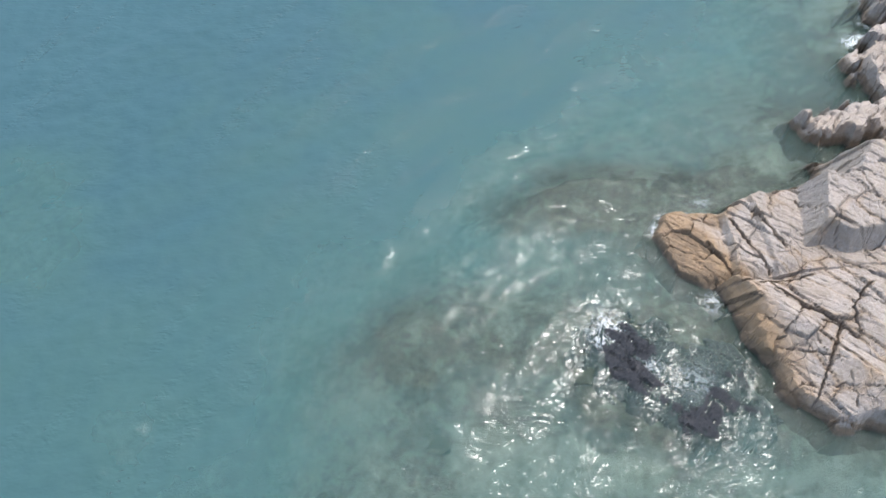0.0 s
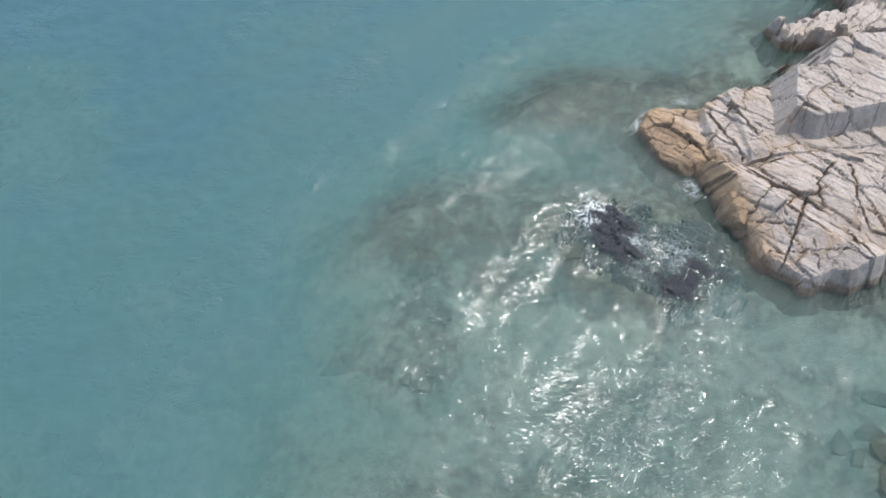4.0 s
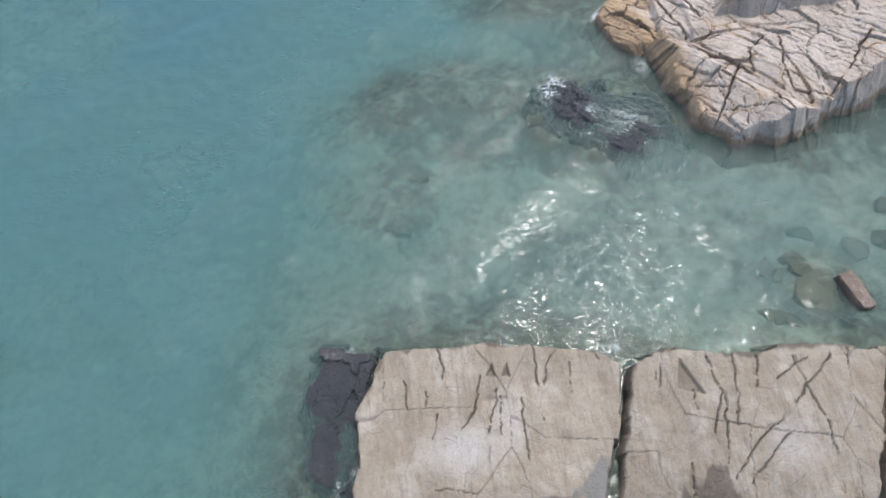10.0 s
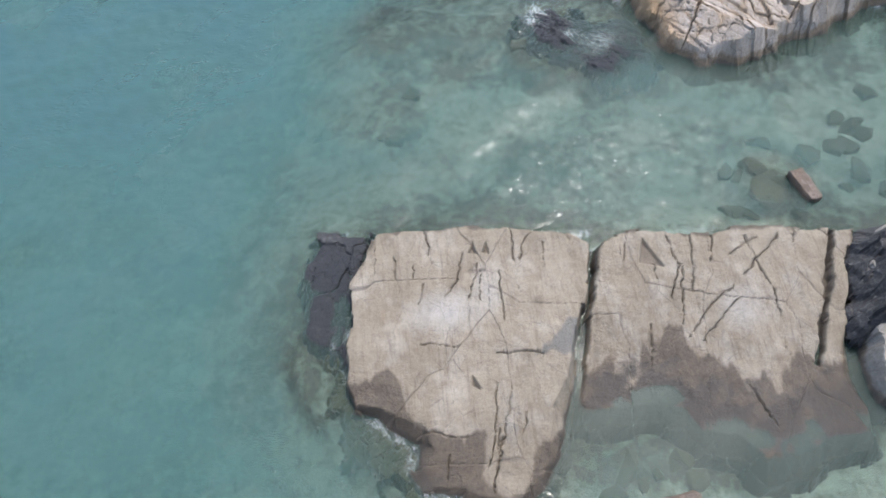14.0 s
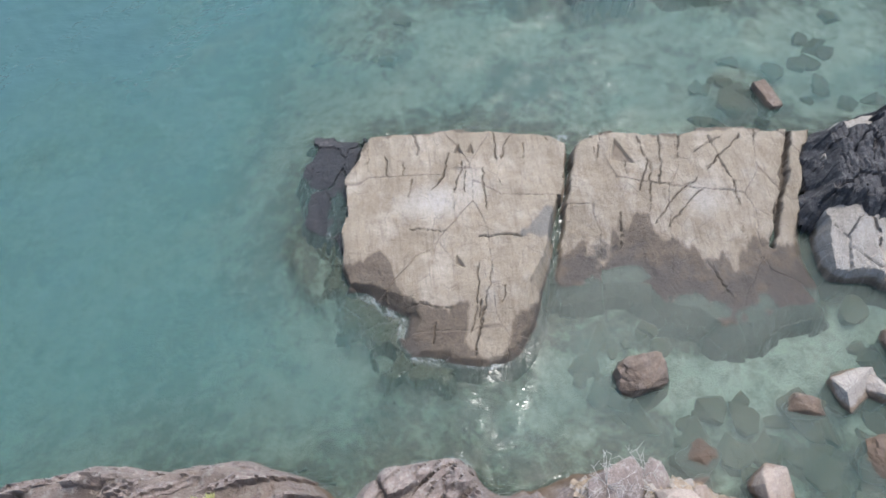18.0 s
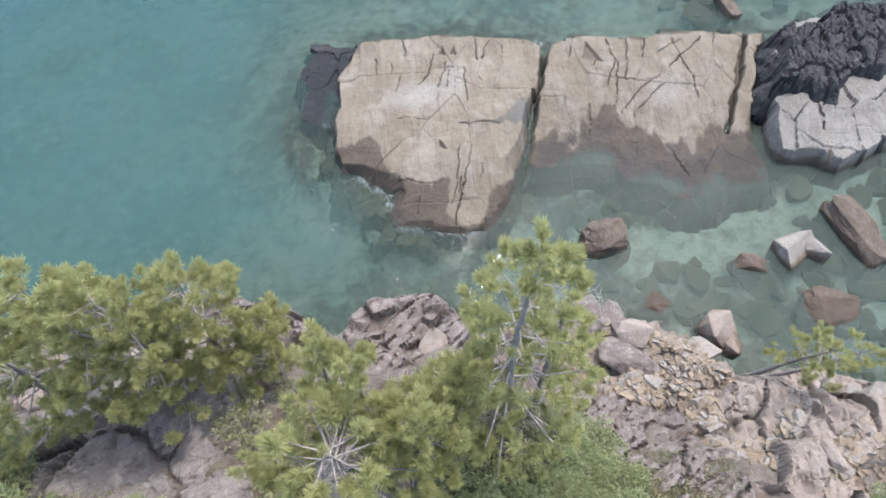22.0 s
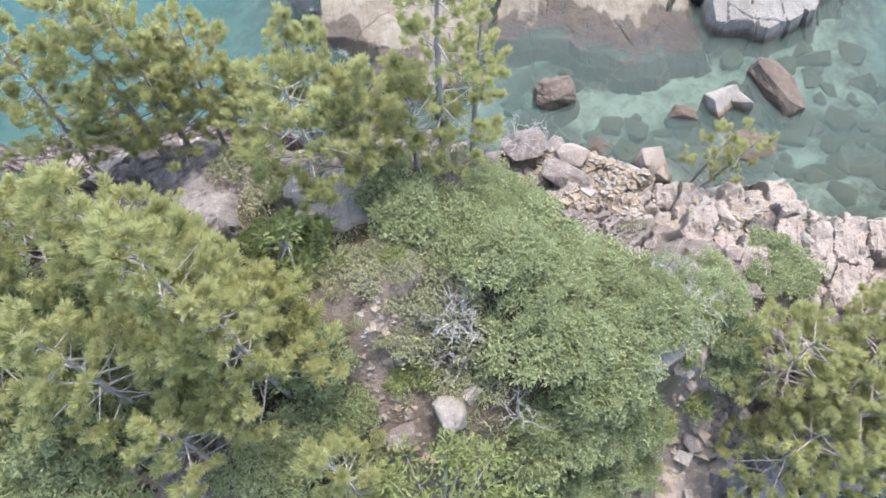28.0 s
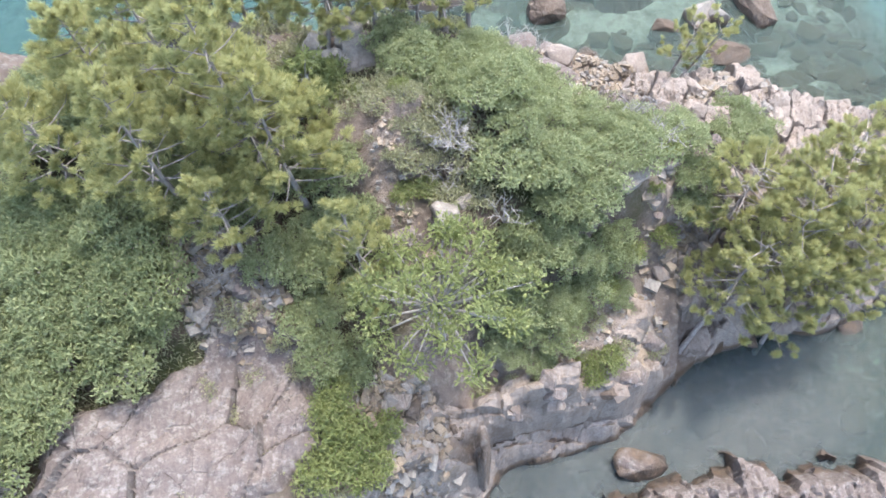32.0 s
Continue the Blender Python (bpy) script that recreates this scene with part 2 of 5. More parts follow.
def terrain(x, y):
    """Height of the ground, how rocky it is and how weedy its bed."""
    low, near = seabed(x, y)
    rim = inside(x, y, ISLAND) + 0.5 * fbm(x * 0.55, y * 0.55, 3, 3)
    top, total = 0.0, 0.0
    for hx, hy, hz in HEIGHTS:
        w = 1 / ((x - hx) ** 2 + (y - hy) ** 2 + 1.2) ** 1.7
        top, total = top + w * hz, total + w
    top = top / total
    steep = np.where(x < 3, 3.6, 1.5) * np.where((y < -35) & (x < 11) & (x > 1.5), 3.0, 1)
    up = np.minimum(top, 0.15 + steep * np.maximum(rim, 0))
    shelf = (up + 0.5 * fbm(x * 0.25, y * 0.9, 27, 3)) / 0.85
    ledge = 0.85 * (np.floor(shelf) + step01(0.25, 0.75, shelf - np.floor(shelf)))
    cove = step01(-36, -37.5, y) * step01(-3, -1, x) * step01(1.5, 0.8, rim)
    up = up * (1 - cove) + np.maximum(0.1, ledge) * cove
    bare = np.maximum.reduce([step01(-0.7, 0.6, inside(x, y, b) + 0.5 * fbm(x * 0.8, y * 0.8, 9, 3)) for b in BARE])
    rocky = step01(5.5, 2.5, rim + 1.4 * fbm(x * 0.4, y * 0.4, 5, 3)) * 1
    rocky = np.maximum(rocky, step01(9, 11, x) * 0.9)
    rocky = np.maximum(rocky, step01(-25.5, -23.5, y))
    rocky = np.maximum(rocky, step01(-0.3, 0.25, fbm(x * 0.3 + 5, y * 0.3, 8, 3) - 0.2) * 0.9)
    key, gap, pu, pv = joints(x + 0.5 * fbm(x * 0.7, y * 0.7, 15, 2), y + 0.5 * fbm(x * 0.7, y * 0.7, 17, 2), 24, 2.2, 1.1, 21)
    lump = (key - 0.5) * 0.8 + (key * 7 % 1 - 0.5) * 0.5 * pu + (key * 13 % 1 - 0.5) * 0.6 * pv - 0.2 * step01(0.3, 0.0, gap)
    lump = lump + (joints(x, y, -35, 0.8, 0.5, 31)[0] - 0.5) * 0.26
    up = up + rocky * lump * np.clip(rim * 0.7, 0.15, 1) + (1 - rocky) * 0.35 * fbm(x * 0.8, y * 0.8, 12, 3)
    land = step01(-0.25, 0.25, rim)
    z = low * (1 - land) + np.maximum(up, 0.05) * land
    weed = step01(-0.15, 0.5, 0.06 * step01(-4, 3, inside(x, y, WEED_BED) + 1.6 * fbm(x * 0.3, y * 0.3, 58, 3)) + fbm(x * 0.22, y * 0.22, 70, 4) + 0.3 * np.exp(-((low + 0.9) / 0.9) ** 2) + 1.9 * step01(-1.2, 1.2, inside(x, y, REEF_EAST) + 1.2 * fbm(x * 0.5, y * 0.5, 71, 3)) + 1.9 * step01(-1.6, 1.2, inside(x, y, REEF_NORTH) + 1.4 * fbm(x * 0.5, y * 0.5, 72, 3)) + 1.6 * np.exp(-(((x - 11) / 6.5) ** 2 + ((y + 8.9 + 0.18 * (x - 9)) / 1.3) ** 2)) + 2.2 * step01(-35.5, -37.5, y) - 0.75 * np.exp(-(((x - 15.5) / 6.5) ** 2 + ((y + 11.2) / 2.6) ** 2)) - 0.7 * np.exp(-(((x - 24) / 8) ** 2 + ((y - 9) / 4) ** 2)))
    return z, rocky, bare, weed, low


# ---- materials ----
def N(nt, kind, inputs=None, **attrs):
    n = nt.nodes.new("ShaderNode" + kind)
    for k, v in attrs.items():
        setattr(n, k, v)
    for k, v in (inputs or {}).items():
        s = n.inputs[k]
        if isinstance(v, bpy.types.NodeSocket):
            nt.links.new(v, s)
        else:
            s.default_value = v
    return n


def rgb(c):
    return (*c, 1.0)


def blank(name, rough=0.8):
    m = bpy.data.materials.new(name)
    m.use_nodes = True
    b = m.node_tree.nodes["Principled BSDF"]
    b.inputs["Roughness"].default_value = rough
    b.inputs["Specular IOR Level"].default_value = 0.3
    return m, m.node_tree, b


def mix(nt, fac, a, b, blend="MIX"):
    n = N(nt, "Mix", data_type="RGBA", blend_type=blend)
    for k, v in ((0, fac), (6, a), (7, b)):
        if isinstance(v, bpy.types.NodeSocket):
            nt.links.new(v, n.inputs[k])
        else:
            n.inputs[k].default_value = v if k == 0 else rgb(v)
    return n.outputs[2]


def noise_of(nt, vec, scale, detail=5, rough=0.6, distort=0.0):
    return N(nt, "TexNoise", {"Vector": vec, "Scale": scale, "Detail": detail, "Roughness": rough, "Distortion": distort}).outputs["Fac"]


def span(nt, v, a, b, lo=0.0, hi=1.0):
    return N(nt, "MapRange", {"Value": v, "From Min": a, "From Max": b, "To Min": lo, "To Max": hi}).outputs[0]


def math2(nt, op, a, b):
    return N(nt, "Math", {0: a, 1: b}, operation=op).outputs[0]


def stretch(nt, vec, scale, turn=(0, 0, 0)):
    return N(nt, "Mapping", {"Vector": vec, "Scale": scale, "Rotation": [radians(a) for a in turn]}).outputs[0]


def relief(nt, b, height, strength, distance):
    nt.links.new(N(nt, "Bump", {"Height": height, "Strength": strength, "Distance": distance}).outputs[0], b.inputs["Normal"])


def rock_material(name, pale, mid, dark, stain, wet, tide=0.55, streak=0.0, lichen=0.0, turn=0.0, lines=0.5, shine=0.3, rust=(0.195, 0.124, 0.060), grain=0.6):
    """Weathered rock. The marks seam, halo, soak, bleach and smear of a mesh add joints, rust along them, a tide zone, bleaching and slime."""
    m, nt, b = blank(name, 0.82)
    b.inputs["Specular IOR Level"].default_value = shine
    g = N(nt, "NewGeometry")
    p = g.outputs["Position"]
    seam, halo, soak, bleach, smear = (N(nt, "Attribute", attribute_name=k).outputs["Fac"] for k in ("seam", "halo", "soak", "bleach", "smear"))
    col = mix(nt, span(nt, noise_of(nt, p, 0.5, 8, 0.65, 0.4), 0.38, 0.62), mid, pale)
    col = mix(nt, span(nt, noise_of(nt, stretch(nt, p, (1.7, 0.6, 1), (0, 0, turn)), 0.9, 8, 0.72), 0.52, 0.72, 0.0, 0.8), col, dark)
    if streak:
        col = mix(nt, math2(nt, "MULTIPLY", span(nt, noise_of(nt, stretch(nt, p, (0.9, 0.6, 1), (0, 0, turn)), 0.8, 9, 0.7), 0.5, 0.66), streak), col, (0.39, 0.365, 0.33))
    drip = noise_of(nt, stretch(nt, p, (3.2, 0.28, 1), (0, 0, turn)), 1.5, 7, 0.68)
    col = mix(nt, span(nt, drip, 0.52, 0.68, 0.0, 0.55), col, dark)
    bands = noise_of(nt, stretch(nt, p, (0.22, 2.2, 1), (0, 0, turn + 6)), 1.3, 7, 0.68)
    col = mix(nt, span(nt, bands, 0.52, 0.7, 0.0, 0.5), col, pale)
    ragged = noise_of(nt, stretch(nt, p, (1.3, 0.8, 1), (0, 0, turn)), 2.3, 8, 0.75)
    col = mix(nt, span(nt, math2(nt, "ADD", bleach, math2(nt, "MULTIPLY", ragged, 0.9)), 0.85, 1.5, 0.0, 0.7), col, (0.235, 0.226, 0.206))
    if lichen:
        v = N(nt, "TexNoise", {"Vector": p, "Scale": 3.4, "Detail": 9, "Roughness": 0.75}).outputs["Fac"]
        col = mix(nt, math2(nt, "MULTIPLY", span(nt, v, 0.5, 0.6), lichen), col, (0.33, 0.31, 0.285))
    fine = noise_of(nt, p, 9.0, 8, 0.75)
    col = mix(nt, span(nt, fine, 0.4, 0.66, 0.0, grain), col, dark)
    col = mix(nt, span(nt, math2(nt, "ADD", halo, math2(nt, "MULTIPLY", ragged, 0.7)), 0.5, 1.15, 0.0, 0.85), col, rust)
    col = mix(nt, span(nt, math2(nt, "ADD", smear, math2(nt, "MULTIPLY", ragged, 0.6)), 0.6, 1.0, 0.0, 0.75), col, (0.072, 0.071, 0.064))
    crack = N(nt, "TexVoronoi", {"Vector": stretch(nt, p, (1.2, 0.5, 0.7), (0, 0, turn + 9)), "Scale": 0.95, "Randomness": 1.0}, feature="DISTANCE_TO_EDGE").outputs["Distance"]
    line = math2(nt, "MULTIPLY", span(nt, crack, 0.0, 0.016, lines, 0.0), span(nt, noise_of(nt, p, 0.8, 4), 0.47, 0.56))
    line = N(nt, "Math", {0: line, 1: math2(nt, "MULTIPLY", seam, 0.68)}, operation="MAXIMUM").outputs[0]
    col = mix(nt, line, col, (0.05, 0.04, 0.033))
    z = N(nt, "SeparateXYZ", {0: p}).outputs[2]
    zz = math2(nt, "ADD", z, span(nt, noise_of(nt, p, 0.8, 6, 0.7), 0.2, 0.8, -0.45, 0.45))
    damp = N(nt, "Math", {0: span(nt, zz, tide + 0.25, tide, 0.0, 0.85), 1: math2(nt, "MULTIPLY", soak, span(nt, fine, 0.3, 0.7, 0.75, 1.0))}, operation="MAXIMUM").outputs[0]
    col = mix(nt, damp, col, mix(nt, span(nt, ragged, 0.35, 0.7), stain, wet))
    col = mix(nt, span(nt, zz, 0.28, 0.06, 0.0, 0.9), col, wet)
    nt.links.new(col, b.inputs["Base Color"])
    nt.links.new(span(nt, zz, 0.3, 0.05, 0.82, 0.35), b.inputs["Roughness"])
    hgt = math2(nt, "SUBTRACT", math2(nt, "ADD", fine, noise_of(nt, p, 2.6, 6, 0.7)), math2(nt, "MULTIPLY", line, 0.8))
    relief(nt, b, hgt, 0.8, 0.12)
    return m


PALE_ROCK = rock_material("pale_granite", (0.276, 0.240, 0.198), (0.226, 0.187, 0.143), (0.146, 0.117, 0.089), (0.150, 0.104, 0.060), (0.057, 0.042, 0.027), 0.5, 0.15, 0.0, -50, 0.85)
SLAB_ROCK = rock_material("tan_slab_rock", (0.162, 0.137, 0.101), (0.129, 0.106, 0.075), (0.084, 0.067, 0.046), (0.066, 0.050, 0.034), (0.034, 0.028, 0.021), -0.2, 0.2, 0.0, 4, 0.4, grain=0.28)
BLOCK_ROCK = rock_material("whitish_block_rock", (0.196, 0.184, 0.162), (0.162, 0.147, 0.122), (0.105, 0.092, 0.075), (0.105, 0.082, 0.052), (0.052, 0.041, 0.030), 0.3, 0.2, 0.0, 4, 0.35)
BLACK_ROCK = rock_material("dark_wet_rock", (0.046, 0.045, 0.045), (0.031, 0.031, 0.031), (0.019, 0.019, 0.020), (0.025, 0.025, 0.026), (0.019, 0.020, 0.021), 0.2, 0.0, 0.14, shine=0.12, rust=(0.05, 0.042, 0.036))
GREY_ROCK = rock_material("grey_lichened_rock", (0.176, 0.146, 0.128), (0.128, 0.102, 0.088), (0.068, 0.053, 0.047), (0.114, 0.076, 0.047), (0.032, 0.027, 0.021), 0.5, 0.0, 0.5, 50)
PINK_ROCK = rock_material("pinkish_broken_rock", (0.262, 0.222, 0.186), (0.208, 0.166, 0.133), (0.122, 0.093, 0.074), (0.123, 0.078, 0.042), (0.046, 0.035, 0.026), 0.35, 0.15, 0.25, 70)
LICHEN_ROCK = rock_material("pale_grey_boulder_rock", (0.212, 0.188, 0.170), (0.160, 0.138, 0.124), (0.082, 0.069, 0.062), (0.112, 0.082, 0.056), (0.036, 0.031, 0.026), 0.3, 0.0, 0.45, 50)
RUST_ROCK = rock_material("rusty_brown_rock", (0.112, 0.084, 0.062), (0.088, 0.062, 0.042), (0.052, 0.039, 0.030), (0.080, 0.049, 0.026), (0.048, 0.035, 0.023), 0.15, 0.1, 0.15)
WHITE_ROCK = rock_material("whitish_boulder_rock", (0.262, 0.242, 0.211), (0.215, 0.190, 0.160), (0.130, 0.112, 0.094), (0.150, 0.104, 0.062), (0.054, 0.040, 0.026), 0.3, 0.25, 0.15)
TAN_ROCK = rock_material("tan_rubble_rock", (0.27, 0.213, 0.15), (0.21, 0.162, 0.11), (0.106, 0.084, 0.061), (0.144, 0.099, 0.057), (0.061, 0.046, 0.030), 0.2, 0.2, 0.15, 20)
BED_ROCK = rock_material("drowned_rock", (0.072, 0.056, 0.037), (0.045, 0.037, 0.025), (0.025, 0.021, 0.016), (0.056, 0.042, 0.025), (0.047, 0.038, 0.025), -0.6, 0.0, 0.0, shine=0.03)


def ground_material():
    m, nt, b = blank("ground", 0.9)
    b.inputs["Specular IOR Level"].default_value = 0.1
    g = N(nt, "NewGeometry")
    p = g.outputs["Position"]
    z = N(nt, "SeparateXYZ", {0: p}).outputs[2]
    rocky, bare, weed = (N(nt, "Attribute", attribute_name=k).outputs["Fac"] for k in ("rocky", "bare", "weed"))
    n1, n2, n3 = noise_of(nt, p, 0.6, 8, 0.65), noise_of(nt, p, 2.6, 8, 0.7), noise_of(nt, p, 11, 6, 0.7)
    soil = mix(nt, span(nt, n2, 0.35, 0.65), (0.095, 0.071, 0.053), (0.148, 0.116, 0.090))
    soil = mix(nt, span(nt, math2(nt, "ADD", n1, math2(nt, "MULTIPLY", n3, 0.5)), 0.68, 0.85), soil, (0.059, 0.064, 0.027))
    dirt = mix(nt, span(nt, n2, 0.3, 0.7), (0.200, 0.156, 0.124), (0.275, 0.225, 0.188))
    dirt = mix(nt, span(nt, n3, 0.5, 0.75), dirt, (0.145, 0.108, 0.080))
    rock = mix(nt, span(nt, n1, 0.35, 0.65), (0.125, 0.103, 0.088), (0.198, 0.163, 0.137))
    rock = mix(nt, span(nt, n2, 0.5, 0.62), rock, (0.228, 0.205, 0.181))
    rock = mix(nt, span(nt, n3, 0.45, 0.8, 0, 0.6), rock, (0.114, 0.091, 0.076))
    land = mix(nt, math2(nt, "MULTIPLY", bare, 0.85), mix(nt, rocky, soil, rock), dirt)
    zz = math2(nt, "ADD", z, span(nt, n1, 0.2, 0.8, -0.5, 0.5))
    land = mix(nt, span(nt, zz, 1.1, 0.5, 0, 0.85), land, (0.090, 0.059, 0.034))
    sand = mix(nt, span(nt, n2, 0.3, 0.7), (0.19, 0.186, 0.150), (0.25, 0.245, 0.2))
    wcol = mix(nt, span(nt, n2, 0.35, 0.65), (0.036, 0.033, 0.027), (0.095, 0.08, 0.06))
    blot = noise_of(nt, p, 1.1, 8, 0.72, 0.3)
    patch = span(nt, math2(nt, "ADD", weed, span(nt, math2(nt, "ADD", blot, math2(nt, "MULTIPLY", n2, 0.35)), 0.45, 0.9, -0.8, 0.8)), -0.15, 1.0)
    bed = mix(nt, patch, sand, wcol)
    col = mix(nt, span(nt, z, 0.12, -0.1), land, bed)
    nt.links.new(col, b.inputs["Base Color"])
    relief(nt, b, math2(nt, "ADD", n2, n3), 0.9, 0.24)
    return m


def water_material():
    m, nt, b = blank("sea_water", 0.06)
    out = next(n for n in nt.nodes if n.type == "OUTPUT_MATERIAL")
    p = N(nt, "NewGeometry").outputs["Position"]
    depth, foam = (N(nt, "Attribute", attribute_name=k).outputs["Fac"] for k in ("depth", "foam"))
    depth = math2(nt, "MULTIPLY", depth, span(nt, noise_of(nt, p, 0.12, 4, 0.6), 0.25, 0.75, 0.8, 1.25))
    murk = math2(nt, "SUBTRACT", 1.0, N(nt, "Math", {0: math2(nt, "MULTIPLY", N(nt, "Math", {0: math2(nt, "SUBTRACT", depth, 1.0), 1: 0.0}, operation="MAXIMUM").outputs[0], -0.48)}, operation="EXPONENT").outputs[0])
    hue = mix(nt, span(nt, depth, 0.8, 3.4), (0.054, 0.087, 0.074), (0.037, 0.078, 0.069))
    hue = mix(nt, span(nt, depth, 3.6, 6.2), hue, (0.027, 0.060, 0.065))
    # the cove's grey sky reflection, put into the water's hue and murk
    silt = N(nt, "Attribute", attribute_name="silt").outputs["Fac"]
    hue = mix(nt, silt, hue, (0.047, 0.059, 0.060))
    murk = N(nt, "Math", {0: murk, 1: math2(nt, "MULTIPLY", silt, 0.55)}, operation="MAXIMUM").outputs[0]
    w1 = noise_of(nt, stretch(nt, p, (0.5, 1.0, 1), (0, 0, 18)), 2.0, 2.5, 0.55, 0.4)
    w2 = noise_of(nt, stretch(nt, p, (0.6, 1.0, 1), (0, 0, -20)), 5.2, 1, 0.5, 0.3)
    hgt = math2(nt, "ADD", w1, math2(nt, "MULTIPLY", w2, 0.36))
    chop = N(nt, "Attribute", attribute_name="chop").outputs["Fac"]
    bump = N(nt, "Bump", {"Height": hgt, "Strength": chop, "Distance": 0.115}).outputs[0]
    soft = N(nt, "Bump", {"Height": hgt, "Strength": chop, "Distance": 0.07}).outputs[0]
    clear = N(nt, "BsdfTransparent", {0: (0.82, 0.96, 0.92, 1)}).outputs[0]
    cloud = N(nt, "BsdfDiffuse", {0: hue, "Normal": soft}).outputs[0]
    turbid = span(nt, murk, 0.0, 1.0, 0.2, 1.0)
    body = N(nt, "MixShader", {0: turbid, 1: clear, 2: cloud}).outputs[0]
    gloss = N(nt, "BsdfGlossy", {0: (1, 1, 1, 1), "Roughness": span(nt, chop, 0.1, 0.6, 0.42, 0.1), "Normal": bump}).outputs[0]
    fres = N(nt, "Fresnel", {"IOR": 1.33, "Normal": bump}).outputs[0]
    wet = N(nt, "MixShader", {0: math2(nt, "MULTIPLY", fres, span(nt, chop, 0.1, 0.6, 0.3, 0.27)), 1: body, 2: gloss}).outputs[0]
    lace = noise_of(nt, p, 1.5, 8, 0.62, 1.6)
    web = math2(nt, "SUBTRACT", 1.0, math2(nt, "MULTIPLY", N(nt, "Math", {0: math2(nt, "SUBTRACT", lace, 0.5)}, operation="ABSOLUTE").outputs[0], 5.0))
    ff = span(nt, math2(nt, "ADD", math2(nt, "MULTIPLY", foam, 1.1), web), 1.3, 1.6)
    white = N(nt, "BsdfDiffuse", {0: (0.5, 0.52, 0.52, 1)}).outputs[0]
    nt.links.new(N(nt, "MixShader", {0: ff, 1: wet, 2: white}).outputs[0], out.inputs[0])
    return m


def leaf_material(name, a, b_, c, trans=0.35):
    m, nt, b = blank(name, 0.6)
    b.inputs["Specular IOR Level"].default_value = 0.12
    g = N(nt, "NewGeometry")
    r = g.outputs["Random Per Island"]
    col = mix(nt, r, a, b_)
    col = mix(nt, span(nt, noise_of(nt, g.outputs["Position"], 0.9, 4), 0.4, 0.65), col, c)
    col = mix(nt, span(nt, N(nt, "ObjectInfo").outputs["Random"], 0, 1, 0, 0.5), col, a)
    nt.links.new(col, b.inputs["Base Color"])
    t = N(nt, "BsdfTranslucent", {0: col}).outputs[0]
    out = next(n for n in nt.nodes if n.type == "OUTPUT_MATERIAL")
    nt.links.new(N(nt, "MixShader", {0: trans, 1: b.outputs[0], 2: t}).outputs[0], out.inputs[0])
    return m


def bark_material(name, a, b_):
    m, nt, b = blank(name, 0.85)
    p = N(nt, "NewGeometry").outputs["Position"]
    n = noise_of(nt, stretch(nt, p, (6, 6, 1.5)), 1.5, 7, 0.7)
    nt.links.new(mix(nt, span(nt, n, 0.35, 0.65), a, b_), b.inputs["Base Color"])
    relief(nt, b, n, 0.6, 0.03)
    return m


GROUND, WATER = ground_material(), water_material()
PINE = leaf_material("pine_needles", (0.305, 0.306, 0.135), (0.510, 0.500, 0.245), (0.395, 0.392, 0.178), 0.6)
SHRUB = leaf_material("shrub_leaves", (0.192, 0.225, 0.110), (0.430, 0.455, 0.262), (0.310, 0.338, 0.180), 0.55)
DEEP = leaf_material("deep_green_leaves", (0.150, 0.180, 0.084), (0.345, 0.370, 0.205), (0.240, 0.268, 0.136), 0.5)
LIME = leaf_material("light_green_leaves", (0.175, 0.205, 0.078), (0.300, 0.315, 0.145), (0.228, 0.254, 0.100), 0.5)
GRASS = leaf_material("dry_grass", (0.22, 0.23, 0.125), (0.36, 0.335, 0.22), (0.25, 0.25, 0.145))
BARK = bark_material("grey_bark", (0.14, 0.12, 0.11), (0.3, 0.27, 0.24))
TWIG = bark_material("bleached_twigs", (0.195, 0.180, 0.165), (0.300, 0.285, 0.262))


# ---- mesh helpers ----
def mesh_of(name, verts, faces, material, smooth=True):
    """A mesh from arrays of places and of equal-sized faces."""
    me = bpy.data.meshes.new(name)
    verts, faces = np.asarray(verts, np.float32), np.asarray(faces, np.int32)
    n, k = faces.shape
    me.vertices.add(len(verts))
    me.vertices.foreach_set("co", verts.ravel())
    me.loops.add(n * k)
    me.loops.foreach_set("vertex_index", faces.ravel())
    me.polygons.add(n)
    me.polygons.foreach_set("loop_start", np.arange(0, n * k, k, dtype=np.int32))
    me.polygons.foreach_set("loop_total", np.full(n, k, np.int32))
    me.update(calc_edges=True)
    me.polygons.foreach_set("use_smooth", np.full(n, smooth))
    me.materials.append(material)
    return me


def child(name, me, parent, label=""):
    ob = new(name, me)
    ob.parent = parent
    return tagged(ob, label)


def grid_faces(nx, ny):
    i = np.arange(nx * ny).reshape(ny, nx)
    return np.stack([i[:-1, :-1], i[:-1, 1:], i[1:, 1:], i[1:, :-1]], -1).reshape(-1, 4)


def spread(lo, hi, step, far):
    fine = np.arange(lo, hi + step / 2, step)
    out, d = [], step
    reach = 0.0
    while reach < far:
        d *= 1.35
        reach += d
        out.append(reach)
    out = np.array(out)
    return np.concatenate([lo - out[::-1], fine, hi + out])


# ---- ground and sea ----
gx, gy = spread(-34, 38, 0.24, 2600), spread(-54, 48, 0.24, 2600)
GX, GY = np.meshgrid(gx, gy)
GZ, rocky, bare, weed, LOW = terrain(GX, GY)
me = mesh_of("ground", np.stack([GX, GY, GZ], -1).reshape(-1, 3), grid_faces(len(gx), len(gy)), GROUND)
for key, val in (("rocky", rocky), ("bare", bare), ("weed", weed)):
    me.attributes.new(key, "FLOAT", "POINT").data.foreach_set("value", val.astype(np.float32).ravel())
tagged(new("ground", me), "rocky island slopes and weedy sandy sea bed", "ground", kind="structure")



